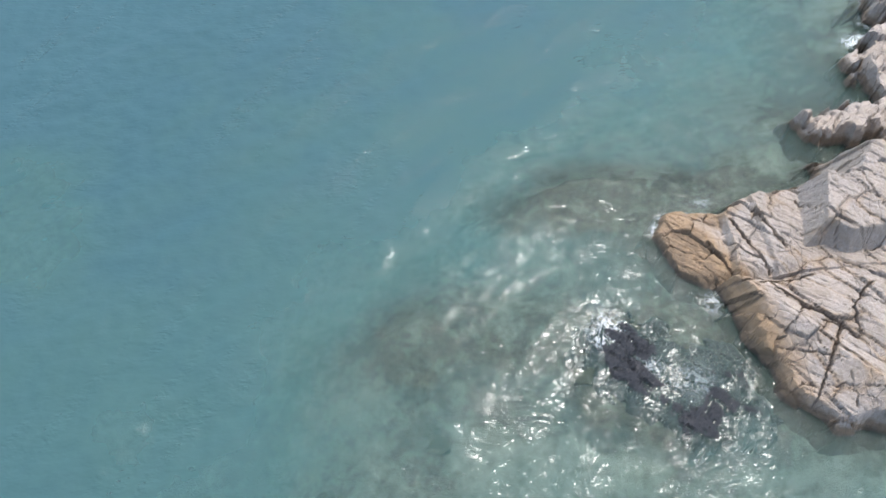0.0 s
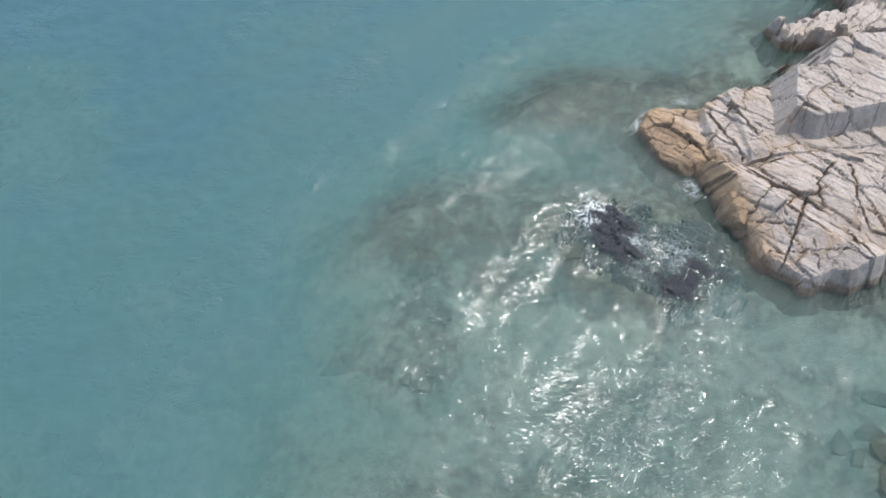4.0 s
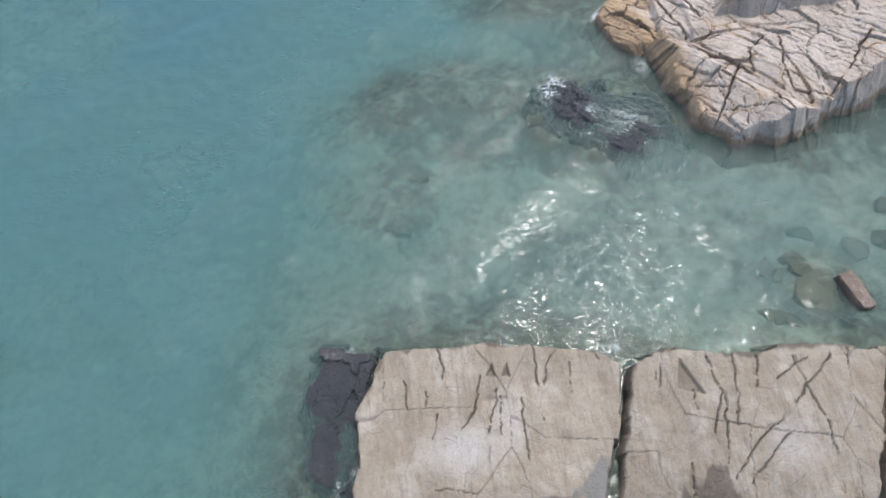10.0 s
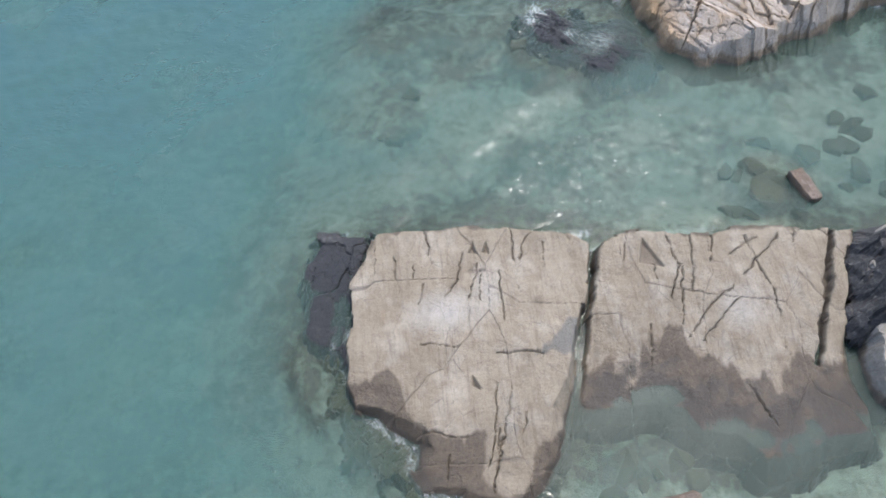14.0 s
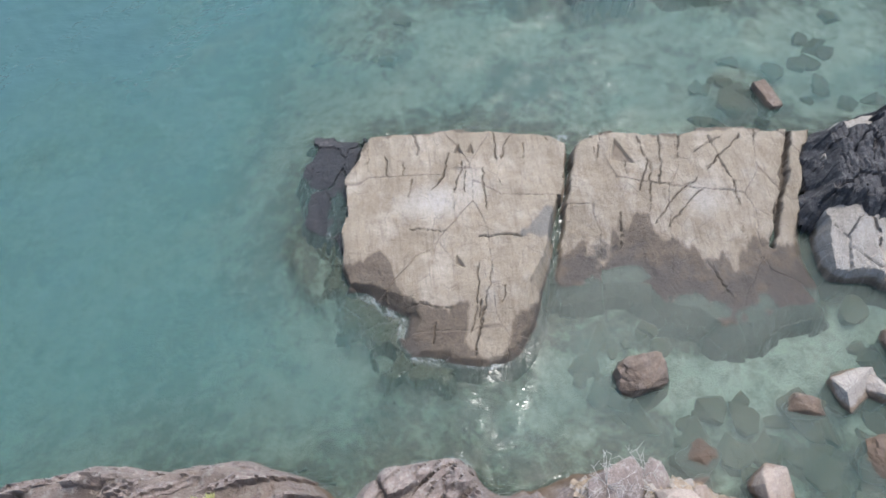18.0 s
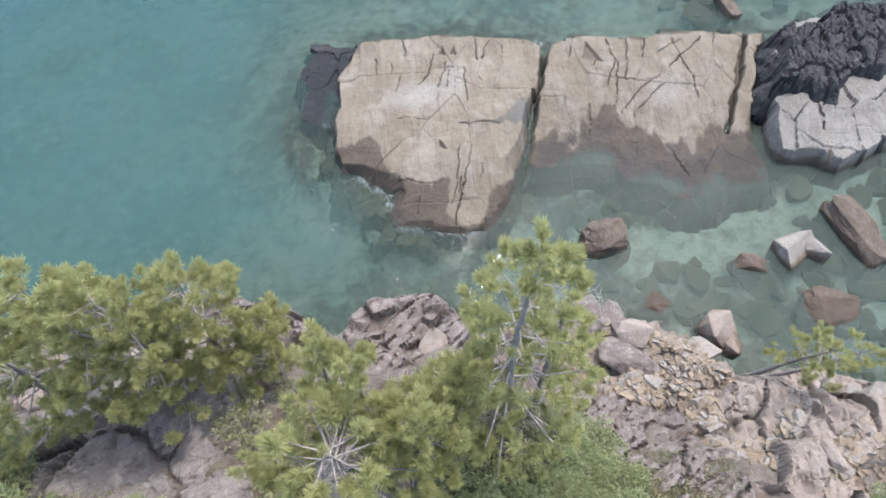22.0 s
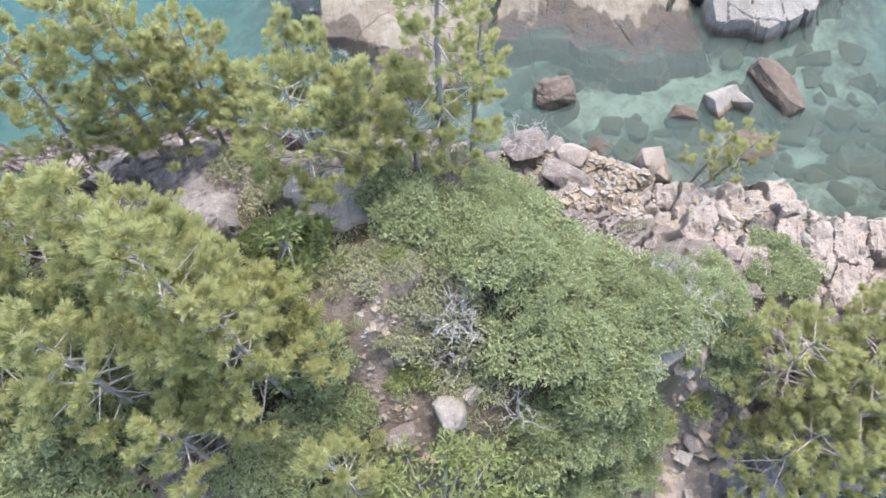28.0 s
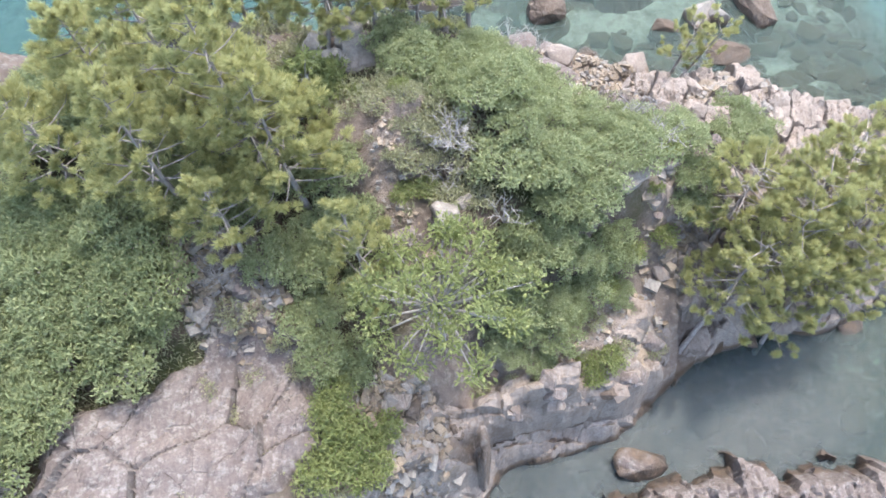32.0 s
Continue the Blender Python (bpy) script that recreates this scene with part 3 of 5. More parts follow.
def ground_z(x, y):
    """The height of the ground sheet."""
    i, j = np.searchsorted(gx, x) - 1, np.searchsorted(gy, y) - 1
    u, v = (x - gx[i]) / (gx[i + 1] - gx[i]), (y - gy[j]) / (gy[j + 1] - gy[j])
    return float((GZ[j, i] * (1 - u) + GZ[j, i + 1] * u) * (1 - v) + (GZ[j + 1, i] * (1 - u) + GZ[j + 1, i + 1] * u) * v)


OUTCROPS = [HEADLAND, SLAB_WEST, SLAB_EAST, KNOLL, SHELF, SOUTH_REEF, NORTH_LOBE, ISLAND]
fade = np.exp(-(np.maximum(0, np.hypot(GX - 2, GY + 3) - 60) / 60) ** 2)
a = radians(35)
U, V = GX * math.cos(a) + GY * math.sin(a), -GX * math.sin(a) + GY * math.cos(a)
swell = 0.05 * np.sin(V * 1.1 + 2.5 * fbm(GX * 0.1, GY * 0.1, 80, 2)) + 0.1 * fbm(U * 0.22, V * 0.7, 81, 3) + 0.07 * fbm(GX * 0.9, GY * 0.9, 83, 3)
edge = np.maximum.reduce([inside(GX, GY, o) for o in OUTCROPS])
foam = 0.42 * step01(-0.9, 0.0, edge) * step01(-0.2, 0.35, fbm(GX * 0.25, GY * 0.25, 90, 3))
for cx, cy, rx, ry, amt in ((9.2, 20.4, 1.9, 2.4, 0.5), (10.8, 18.2, 2.2, 1.5, 0.45), (13, 17.2, 3, 2.2, 0.42), (-4.9, 3.0, 1.5, 1.1, 0.62), (-5.0, 0.8, 1.2, 1.8, 0.52), (-5.2, -2.2, 0.9, 1.4, 0.42), (13.6, 26.2, 1.2, 0.9, 0.55), (26.4, 33.0, 1.5, 1.2, 0.6),
                          (31, 40.2, 2.0, 1.4, 0.6), (15.2, 21.4, 0.9, 1.4, 0.5), (-2.6, -6, 0.9, 1.2, 0.38), (17.5, -2.5, 0.4, 0.8, 0.4), (20.4, -23.2, 0.9, 0.7, 0.6), (16.5, 27.9, 2, 0.8, 0.45), (2.5, 4.0, 6, 0.5, 0.4), (14.5, 2.1, 6, 0.5, 0.42), (8.6, 2.6, 1.2, 0.6, 0.5)):
    foam = np.maximum(foam, 0.95 * amt * np.exp(-(((GX - cx) / rx) ** 2 + ((GY - cy) / ry) ** 2)))
foam = foam * step01(0.7, 0.15, edge) * (1 - step01(1.1, 0.3, np.abs(GX - 8.6 - 0.31 * (GY - 0.6))) * step01(-8, -7, GY) * step01(2.6, 1.4, GY))
me = mesh_of("water", np.stack([GX, GY, swell * fade * np.clip(0.35 - edge * 0.3, 0.35, 1)], -1).reshape(-1, 3), grid_faces(len(gx), len(gy)), WATER)
calm = np.maximum(step01(-1.5, 1.5, inside(GX, GY, [(6, -5.6), (20, -5.6), (40, -5), (40, -27), (13, -19), (2, -16)])), step01(-1, 2, inside(GX, GY, [(0, -38), (12, -36), (30, -33), (30, -46), (0, -46)])))
a = radians(57)
U2, V2 = GX * math.cos(a) + GY * math.sin(a), -GX * math.sin(a) + GY * math.cos(a)
crest = step01(-0.12, 0.35, fbm(U2 * 0.10, V2 * 0.62, 98, 3)) * (0.45 + 0.55 * step01(-0.3, 0.3, fbm(GX * 0.09, GY * 0.09, 97, 3)))
comb = step01(0.1, 0.3, fbm(U2 * 0.16, V2 * 1.3, 96, 3)) * step01(-0.25, 0.2, fbm(GX * 0.12, GY * 0.12, 95, 2))
# where the painted sky reflection greys the cove, fading eastwards
silt = step01(-1.5, 2.5, inside(GX, GY, [(-6, -37), (8, -37), (12, -35.5), (21, -34.5), (40, -34), (60, -60), (-20, -60)]) + 1.2 * fbm(GX * 0.2, GY * 0.2, 99, 3)) * step01(27, 15, GX)
for key, val in (("depth", np.maximum(-LOW, 0)), ("foam", foam * (1 - 0.75 * calm)), ("silt", silt), ("chop", (1 - 0.93 * calm) * (0.5 + 0.5 * crest + 1.5 * comb))):
    me.attributes.new(key, "FLOAT", "POINT").data.foreach_set("value", val.astype(np.float32).ravel())
tagged(new("water", me), "clear turquoise sea with small wind waves", "sea", kind="structure")


# ---- jointed outcrops ----
def ground_at(x, y):
    """The height of the ground sheet at arrays of places."""
    i, j = np.searchsorted(gx, x) - 1, np.searchsorted(gy, y) - 1
    u, v = (x - gx[i]) / (gx[i + 1] - gx[i]), (y - gy[j]) / (gy[j + 1] - gy[j])
    return (GZ[j, i] * (1 - u) + GZ[j, i + 1] * u) * (1 - v) + (GZ[j + 1, i] * (1 - u) + GZ[j + 1, i + 1] * u) * v


def patches(key, kept):
    """Numbers the connected patches of one block each on a grid."""
    mark = np.arange(key.size).reshape(key.shape)
    right = (key[:, 1:] == key[:, :-1]) & kept[:, 1:] & kept[:, :-1]
    down = (key[1:] == key[:-1]) & kept[1:] & kept[:-1]
    for _ in range(400):
        was = mark.copy()
        low = np.where(right, np.minimum(mark[:, 1:], mark[:, :-1]), 10**9)
        mark[:, 1:] = np.minimum(mark[:, 1:], low)
        mark[:, :-1] = np.minimum(mark[:, :-1], low)
        low = np.where(down, np.minimum(mark[1:], mark[:-1]), 10**9)
        mark[1:] = np.minimum(mark[1:], low)
        mark[:-1] = np.minimum(mark[:-1], low)
        if (mark == was).all():
            break
    return mark


def outcrop(label, outline, top, material, step, angle, long, short, seed, amp, tilt, groove, cracks=(), edge_slope=2.4, ragged=0.45, wiggle=0.35, name="rock_outcrop", minor=0.0, base=-0.1, into=None, ashore=False, rim=0.8, smooth=False, marks=None, pits=(), stepping=0.7):
    xs, ys = [p[0] for p in outline], [p[1] for p in outline]
    x, y = np.meshgrid(np.arange(min(xs) - 1.4, max(xs) + 1.4, step), np.arange(min(ys) - 1.4, max(ys) + 1.4, step))
    d = inside(x, y, outline) + ragged * fbm(x * 0.8, y * 0.8, seed + 5, 4)
    wx, wy = x + wiggle * fbm(x * 0.9, y * 0.9, seed + 6, 3), y + wiggle * fbm(x * 0.9, y * 0.9, seed + 7, 3)
    key, gap, pu, pv = joints(wx, wy, angle, long, short, seed)
    z = top(x, y) + (key - 0.5) * amp + (key * 7 % 1 - 0.5) * tilt * pu + (key * 13 % 1 - 0.5) * tilt * pv
    z = z - groove * step01(0.1 if ashore else 0.07, 0.0, gap)
    if minor:
        k2, g2, qu, qv = joints(wx, wy, angle + 8, long * 0.7, short * 0.3, seed + 40)
        d = d + (joints(wx, wy, angle + 35, 1.5, 1.1, seed + 60)[0] - 0.5) * (0 if ashore else rim * 0.7)
        z = z + (k2 - 0.5) * minor + (k2 * 11 % 1 - 0.5) * minor * qv - minor * 0.6 * step01(0.05, 0, g2)
    seam = (0.8 if marks else 0.6) * step01(0.07 if ashore else 0.05, 0.0, gap) * step01(-0.5, -0.1, fbm(x * 0.6, y * 0.6, seed + 12, 2))
    halo = 0.55 * step01(0.35, 0.0, gap) * step01(-0.05, 0.3, fbm(x * 0.35, y * 0.35, seed + 13, 2))
    jx, jy = wx + 0.16 * fbm(x * 2.6, y * 2.6, seed + 14, 3), wy + 0.16 * fbm(x * 2.6, y * 2.6, seed + 15, 3)
    thin = 0.55 + 0.9 * vnoise(x * 0.9, y * 0.9, seed + 16)
    for ax, ay, bx, by, w, deep in cracks:
        t = np.clip(((jx - ax) * (bx - ax) + (jy - ay) * (by - ay)) / ((bx - ax) ** 2 + (by - ay) ** 2), 0, 1)
        off = np.hypot(jx - ax - t * (bx - ax), jy - ay - t * (by - ay)) / ((1 - 0.45 * t) * thin)
        cut = 1.0 if deep > 0.5 else step01(-0.45, -0.1, fbm(x * 0.7, y * 0.7, seed + 11, 2))
        z = z - deep * cut * step01(w, w * 0.3, off)
        seam = np.maximum(seam, cut * step01(w * 1.05, w * 0.35, off) * min(1, deep * 4))
        halo = np.maximum(halo, step01(w * 4, w * 0.6, off) * min(1, deep * 1.6))
    for pit in pits:
        sunk = step01(-0.03, 0.05, inside(x, y, pit))
        z, seam = z - 0.22 * sunk, np.maximum(seam, 0.6 * sunk)
    z = z + 0.10 * fbm(x * 1.3, y * 1.3, seed + 9, 4)
    if ashore:
        ca, sa = math.cos(radians(angle)), math.sin(radians(angle))
        kx, ky = x - (pu * ca - pv * sa), y - (pu * sa + pv * ca)
        land = ground_at(x, y)
        stepped = land + np.clip(ground_at(kx, ky) - land, -0.4, 0.4) * stepping
        z = land + (z + stepped - land) * step01(-0.35, 0.7, d) - 0.6 * step01(0.15, -0.6, d)
    else:
        d = d + (key * 5 % 1 - 0.5) * rim
        slope = edge_slope(x, y) if callable(edge_slope) else edge_slope
        z = np.where(d > 0, np.minimum(z, base + slope * d), base + 1.7 * d)
    f = grid_faces(x.shape[1], x.shape[0])
    zf = z.ravel()
    kept = (zf[f].max(1) > -1.2) & (d.ravel()[f].max(1) > -0.75)
    mark = patches(key[:-1, :-1], kept.reshape(x.shape[0] - 1, -1)).ravel()[kept]
    f = f[kept]
    thing = into or tagged(new(name), label, "rock")
    verts = np.stack([x, y, z], -1).reshape(-1, 3)
    stains = marks(x, y) if marks else {}
    stains = {**stains, "seam": seam, "halo": np.maximum(halo, stains["halo"]) if "halo" in stains else halo * (0 if marks else 0.45)}

    def noted(me, used):
        for k, val in stains.items():
            me.attributes.new(k, "FLOAT", "POINT").data.foreach_set("value", val.ravel()[used].astype(np.float32))
        return me

    keys, counts = np.unique(mark, return_counts=True)
    small = set(keys[counts < 60])
    groups = [f[mark == k] for k in keys if k not in small]
    rest = f[np.isin(mark, list(small))] if small else f[:0]
    for g in groups:
        used, inv = np.unique(g, return_inverse=True)
        child("block", noted(mesh_of("block", verts[used], inv.reshape(-1, 4), material, smooth), used), thing)
    if len(rest):
        used, inv = np.unique(rest, return_inverse=True)
        tagged(child("scree", noted(mesh_of("scree", verts[used], inv.reshape(-1, 4), material, False), used), thing), kind="stuff")
    return thing


def headland_top(x, y):
    n = (x - 16.5) * 0.77 + (y - 20.9) * 0.64
    wedge = 2.15 + np.where(n < 0, 0.6 * n, -0.42 * n)
    dome = 2.3 - 0.3 * np.maximum(np.hypot((x - 22.9) * 0.8, y - 19.2) - 1.2, 0)
    south = np.maximum(np.maximum(wedge, dome), 1.15 + 0.16 * np.maximum(x - 23.5, 0) + 0.7 * step01(24.4, 24.8, x + 0.2 * (y - 18)))
    tongue = 0.5 + 0.07 * (x - 13) + 0.55 * step01(16.5, 16.8, x + 0.1 * (24 - y)) + 0.25 * step01(18.3, 18.5, x)
    into = np.minimum((x - 19.5) - 0.26 * (y - 22.1), (y - 22.3) - 0.25 * step01(22, 21, x) * 3)
    ridge = np.minimum(3.4 + 0.05 * (x - 20) + 0.12 * (y - 24), 1.1 + 2.6 * np.maximum(into, 0))
    north = np.maximum(tongue, np.where(into > 0, ridge, 0))
    z = np.where(y + 0.06 * (x - 16) > 22.2, north, south)
    return z - 0.5 * np.exp(-((y - 22.2 + 0.06 * (x - 16)) / 0.4) ** 2) * step01(20, 18.5, x)


def chains(rows, w, deep):
    """Cracks along bent lines."""
    return [(*p, *q, w, deep) for row in rows for p, q in zip(row, row[1:])]


HEAD_SEAMS = [[(13.9, 22.6), (16.5, 21.6), (20.1, 21.7)], [(20.1, 18.8), (17.3, 14.5)], [(17.7, 21.5), (20.2, 18.5), (21.6, 16.1), (21.9, 14.8)], [(23, 20.5), (22.4, 18.2), (22.7, 16.4), (24.5, 15.9)],
              [(28.2, 19.7), (24.9, 16.1)], [(15.7, 24.7), (16.6, 22)], [(17.1, 25.8), (18.1, 22.2)], [(18.4, 26), (19.6, 22)], [(22.2, 20.7), (20.7, 19.4), (20.8, 18.2)]]
HEAD_LINES = [[(19, 20.1), (17.1, 18.5), (16.2, 16.1)], [(19.3, 19.1), (20.9, 17.8), (21.4, 15.5)], [(17, 18.1), (19.3, 17.1), (21.5, 15.9)], [(17.4, 16.3), (21, 15.4)], [(19.6, 16.4), (19.4, 14.4)],
              [(18.4, 19.4), (18.9, 17.4)], [(16.4, 24.6), (18.2, 22.4)], [(23.4, 19.9), (24.4, 17.6), (24.5, 16.1)], [(25.6, 20.6), (27, 18.2)], [(24, 21.3), (28, 20.2)], [(20.6, 26.2), (21.6, 22.8)], [(23, 27), (23.8, 24)]]
outcrop("pale cracked granite headland stained orange at the waterline", HEADLAND, headland_top, PALE_ROCK, 0.07, -52, 2.9, 1.05, 100, 0.24, 0.2, 0.07,
        chains(HEAD_SEAMS, 0.085, 0.3) + chains(HEAD_LINES, 0.045, 0.16), minor=0.09, edge_slope=2.6, ragged=0.3, wiggle=0.1, rim=0.32,
        marks=lambda x, y: {"halo": np.maximum(0.8 * step01(2.4, 0.4, inside(x, y, HEADLAND) + 0.7 * fbm(x * 0.5, y * 0.5, 76, 3)) * step01(19.5, 16.5, x), 0.95 * step01(17.6, 15.4, x + 0.4 * (y - 24) + fbm(x * 0.5, y * 0.5, 77, 3)) * step01(21.6, 22.4, y))})
outcrop("tan granite point washed by white surf", NORTH_LOBE, lambda x, y: 1.2 + 0.06 * (x - 28), PALE_ROCK, 0.13, 25, 3.2, 1.8, 130, 0.7, 0.2, 0.25, minor=0.22, edge_slope=3.5, rim=1.2)


def west_top(x, y):
    return 0.75 + 0.35 * step01(1.5, -4.5, y) - 0.75 * step01(-6.5, -10.5, y) + 0.15 * step01(-4, 2, x) - 0.12 * step01(-3.3, -4.6, y + 0.06 * x) - 0.5 * step01(-2.2, -5.2, x + 0.5 * (y + 4.5)) * step01(-4, -6, y)


def west_marks(x, y):
    rough = 0.4 * fbm(x * 1.8, y * 0.7, 206, 5)
    bleach = np.maximum(np.exp(-(((x - 0.6) / 2.6) ** 2 + ((y + 1.6) / 1.5) ** 2)), 0.8 * np.exp(-(((x - 2.9) / 1.2) ** 2 + ((y + 0.8) / 1.9) ** 2)))
    bleach = np.maximum(bleach, 0.6 * np.exp(-(((x - 2.9) / 0.7) ** 2 + ((y + 7.4) / 2.0) ** 2)))
    smear = step01(-0.25, 0.35, inside(x, y, [(7.2, -2.6), (6.3, -3), (5.4, -3.7), (4.7, -4.5), (6.9, -4.7)]) + rough)
    return {"soak": np.maximum(step01(0.1, -0.1, inside(x, y, DRY_WEST) + rough), step01(0.28, 0.1, inside(x, y, SLAB_WEST) + rough) * step01(0, 2, y)), "bleach": bleach, "smear": smear}


WEST_LINES = [[(4.7, 3.1), (4.4, -1.2)], [(4.5, 0.1), (5.3, 2.3), (5.7, 2.6)], [(7.4, 2.4), (7.7, 1.8)], [(1.9, 1.7), (1.3, 0), (0.7, -0.7)], [(2.6, 1.1), (1.9, -0.9), (1.6, -3.1)], [(2.6, 0.7), (2.4, -1.3)],
              [(3.7, 0.4), (3.4, -2.4)], [(2.8, -4.2), (3.6, -4.2), (6.7, -4.7)], [(-1.8, 2), (-1.7, -0.1)], [(-2.7, 3.2), (-2.8, 1.1)], [(-0.4, 0.2), (-0.7, -1.1)], [(-0.8, 1.2), (-0.9, 0.5)],
              [(2.5, -5.6), (2.2, -8.1), (1.7, -9.3)], [(3.3, -5.7), (2.6, -8.1), (1.8, -10.3)], [(2.5, -7.8), (1.8, -10.6)], [(3.8, -7.2), (3.5, -8.1)], [(-1.3, -7.6), (-0.6, -7.6), (0.8, -8)], [(0, -8.6), (-0.2, -9.6)],
              [(-0.8, -3.3), (1.6, -3.7)], [(0, 3.5), (0.1, 1.9)], [(6.2, 1.8), (6, 0.2)]]
outcrop("broad flat tan rock slab with pale streaks rising from the sea", SLAB_WEST, west_top, SLAB_ROCK, 0.055, 84, 7.5, 5.2, 200, 0.05, 0.01, 0.02,
        chains(WEST_LINES, 0.05, 0.2), edge_slope=lambda x, y: 1.1 + 4.4 * step01(-7.5, -2.5, y), wiggle=0.1, ragged=0.2, name="rock_slab", minor=0.02, rim=0.25, smooth=True, marks=west_marks,
        pits=[[(2.5, 2.3), (2.15, 1.7), (2.6, 1.6)], [(3.2, 2.2), (2.9, 1.6), (3.3, 1.5)], [(1.5, -5.1), (1.4, -5.6), (1.85, -5.9)]])


def east_top(x, y):
    shore = np.interp(x, [6, 9.6, 11.4, 11.9, 13.6, 14.4, 15.9, 17.2, 20], [-7, -7.1, -7.6, -8.7, -9.2, -10.1, -10.3, -9.7, -9.4]) + 0.3 * fbm(x * 0.9, y * 0.9, 236, 3)
    return 1.12 - 1.12 * step01(-2.0, 0.0, -2.0 + 2.0 * np.clip((y + 1.2) / (shore + 1.2), 0, 1)) - 0.8 * np.maximum(shore - y, 0)


def east_marks(x, y):
    rough = 0.55 * fbm(x * 2.2, y * 0.5, 237, 5)
    bleach = np.maximum(0.85 * np.exp(-(((x - 15.3) / 1.5) ** 2 + ((y + 3.2) / 1.8) ** 2)), 0.5 * np.exp(-(((x - 18.2) / 0.9) ** 2 + ((y + 2) / 1.6) ** 2)))
    return {"soak": np.maximum(step01(0.12, -0.12, inside(x, y, DRY_EAST) + rough), step01(0.35, 0.15, inside(x, y, SLAB_EAST) + 0.5 * rough) * step01(-1, 0.5, y)), "bleach": bleach}


EAST_LINES = [[(16.7, 0.7), (16.9, -1.2), (17.1, -2.4), (17.1, -3.6), (16.9, -5.7)], [(18.4, 0.5), (14.4, -2.6), (12.4, -4.2)], [(15.2, -2.7), (13.1, -4.6)], [(12.7, 1.3), (12.9, -0.5), (12, -2.3)], [(14, 1.3), (13.2, -2.1)],
              [(15, 0.8), (14.5, -0.6)], [(13, -0.7), (12.2, -3.6)], [(11.6, -0.2), (11.5, -1.2)], [(10.1, 1.4), (10, 0.4)], [(10.8, 1.9), (10, 0)], [(22.3, 0.2), (22.2, -0.9)], [(19.4, 0.8), (19.1, -0.2)], [(15.6, -0.2), (17.4, 0.6)],
              [(10.6, -3.4), (10.4, -5.4)], [(14.6, -7), (15.6, -9.4)]]
outcrop("cracked tan rock slab sloping into a brown drowned ledge", SLAB_EAST, east_top, SLAB_ROCK, 0.06, 80, 6.2, 3.6, 230, 0.08, 0.02, 0.03,
        chains(EAST_LINES, 0.055, 0.22) + chains([[(18.3, -6.2), (19.6, -3.2), (21.4, 0.6)]], 0.3, 0.7), edge_slope=lambda x, y: 0.8 + 4.4 * step01(-6.5, -2.5, y), wiggle=0.14, ragged=0.22, name="rock_slab", minor=0.03, rim=0.3, smooth=True,
        marks=east_marks, pits=[[(11.4, 1.3), (10.9, -0.1), (12.1, -0.5)]])
knoll = outcrop("high whitish rock block with black lichen crown", KNOLL, lambda x, y: 1.9 - 0.9 * step01(-5, -9, y) + 0.25 * step01(-3, 0, y), BLOCK_ROCK, 0.09, 85, 3.4, 2.8, 260, 0.25, 0.06, 0.12,
                [(22.9, -9.6, 23.2, -5, 0.07, 0.4), (28.2, -6.6, 28.6, -1, 0.16, 0.7)], edge_slope=4.5, ragged=0.25, name="rock_block", minor=0.06, rim=0.4, wiggle=0.12)
outcrop("", [(21.0, -5.2), (21.4, -3.2), (22.3, -0.9), (26.5, 0.5), (31, 0.6), (31, -3), (28.5, -4.2), (27, -5.4), (25.4, -4.6), (24, -5.6)],
        lambda x, y: 2.75 + 0.2 * step01(-3, 0, y), BLACK_ROCK, 0.09, 80, 2.2, 0.8, 280, 0.5, 0.25, 0.3, edge_slope=3, ragged=0.4, minor=0.15, base=1.8, into=knoll, rim=0.5)
outcrop("black wet rock ledge awash beside the slab", SHELF, lambda x, y: 0.05 + 0.12 * step01(0, 3, y), BLACK_ROCK, 0.08, 80, 3.0, 1.6, 300, 0.14, 0.05, 0.06, ragged=0.5, name="rock_ledge", minor=0.05, rim=0.4)
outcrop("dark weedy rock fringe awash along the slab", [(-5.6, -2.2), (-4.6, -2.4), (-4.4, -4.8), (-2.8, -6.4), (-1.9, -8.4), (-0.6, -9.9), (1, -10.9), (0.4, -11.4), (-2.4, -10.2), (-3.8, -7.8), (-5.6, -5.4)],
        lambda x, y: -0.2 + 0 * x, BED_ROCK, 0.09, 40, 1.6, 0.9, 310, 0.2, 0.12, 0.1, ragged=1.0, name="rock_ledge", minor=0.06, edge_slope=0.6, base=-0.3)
outcrop("black weedy reef awash beside the headland", REEF_EAST, lambda x, y: -0.06 + 0.16 * np.exp(-(((x - 10.5) / 2.2) ** 2 + ((y - 18.6) / 2) ** 2)), BLACK_ROCK, 0.11, -50, 2.0, 0.8, 330, 0.22, 0.12, 0.12,
        ragged=1.3, name="rock_reef", minor=0.08, edge_slope=0.6, base=-0.4)
outcrop("jagged brown rocks at the mouth of the cove", SOUTH_REEF, lambda x, y: 1.6 + 0 * x, GREY_ROCK, 0.12, 75, 2.6, 1.1, 320, 0.6, 0.25, 0.2, minor=0.2, edge_slope=1.7, rim=1.0)

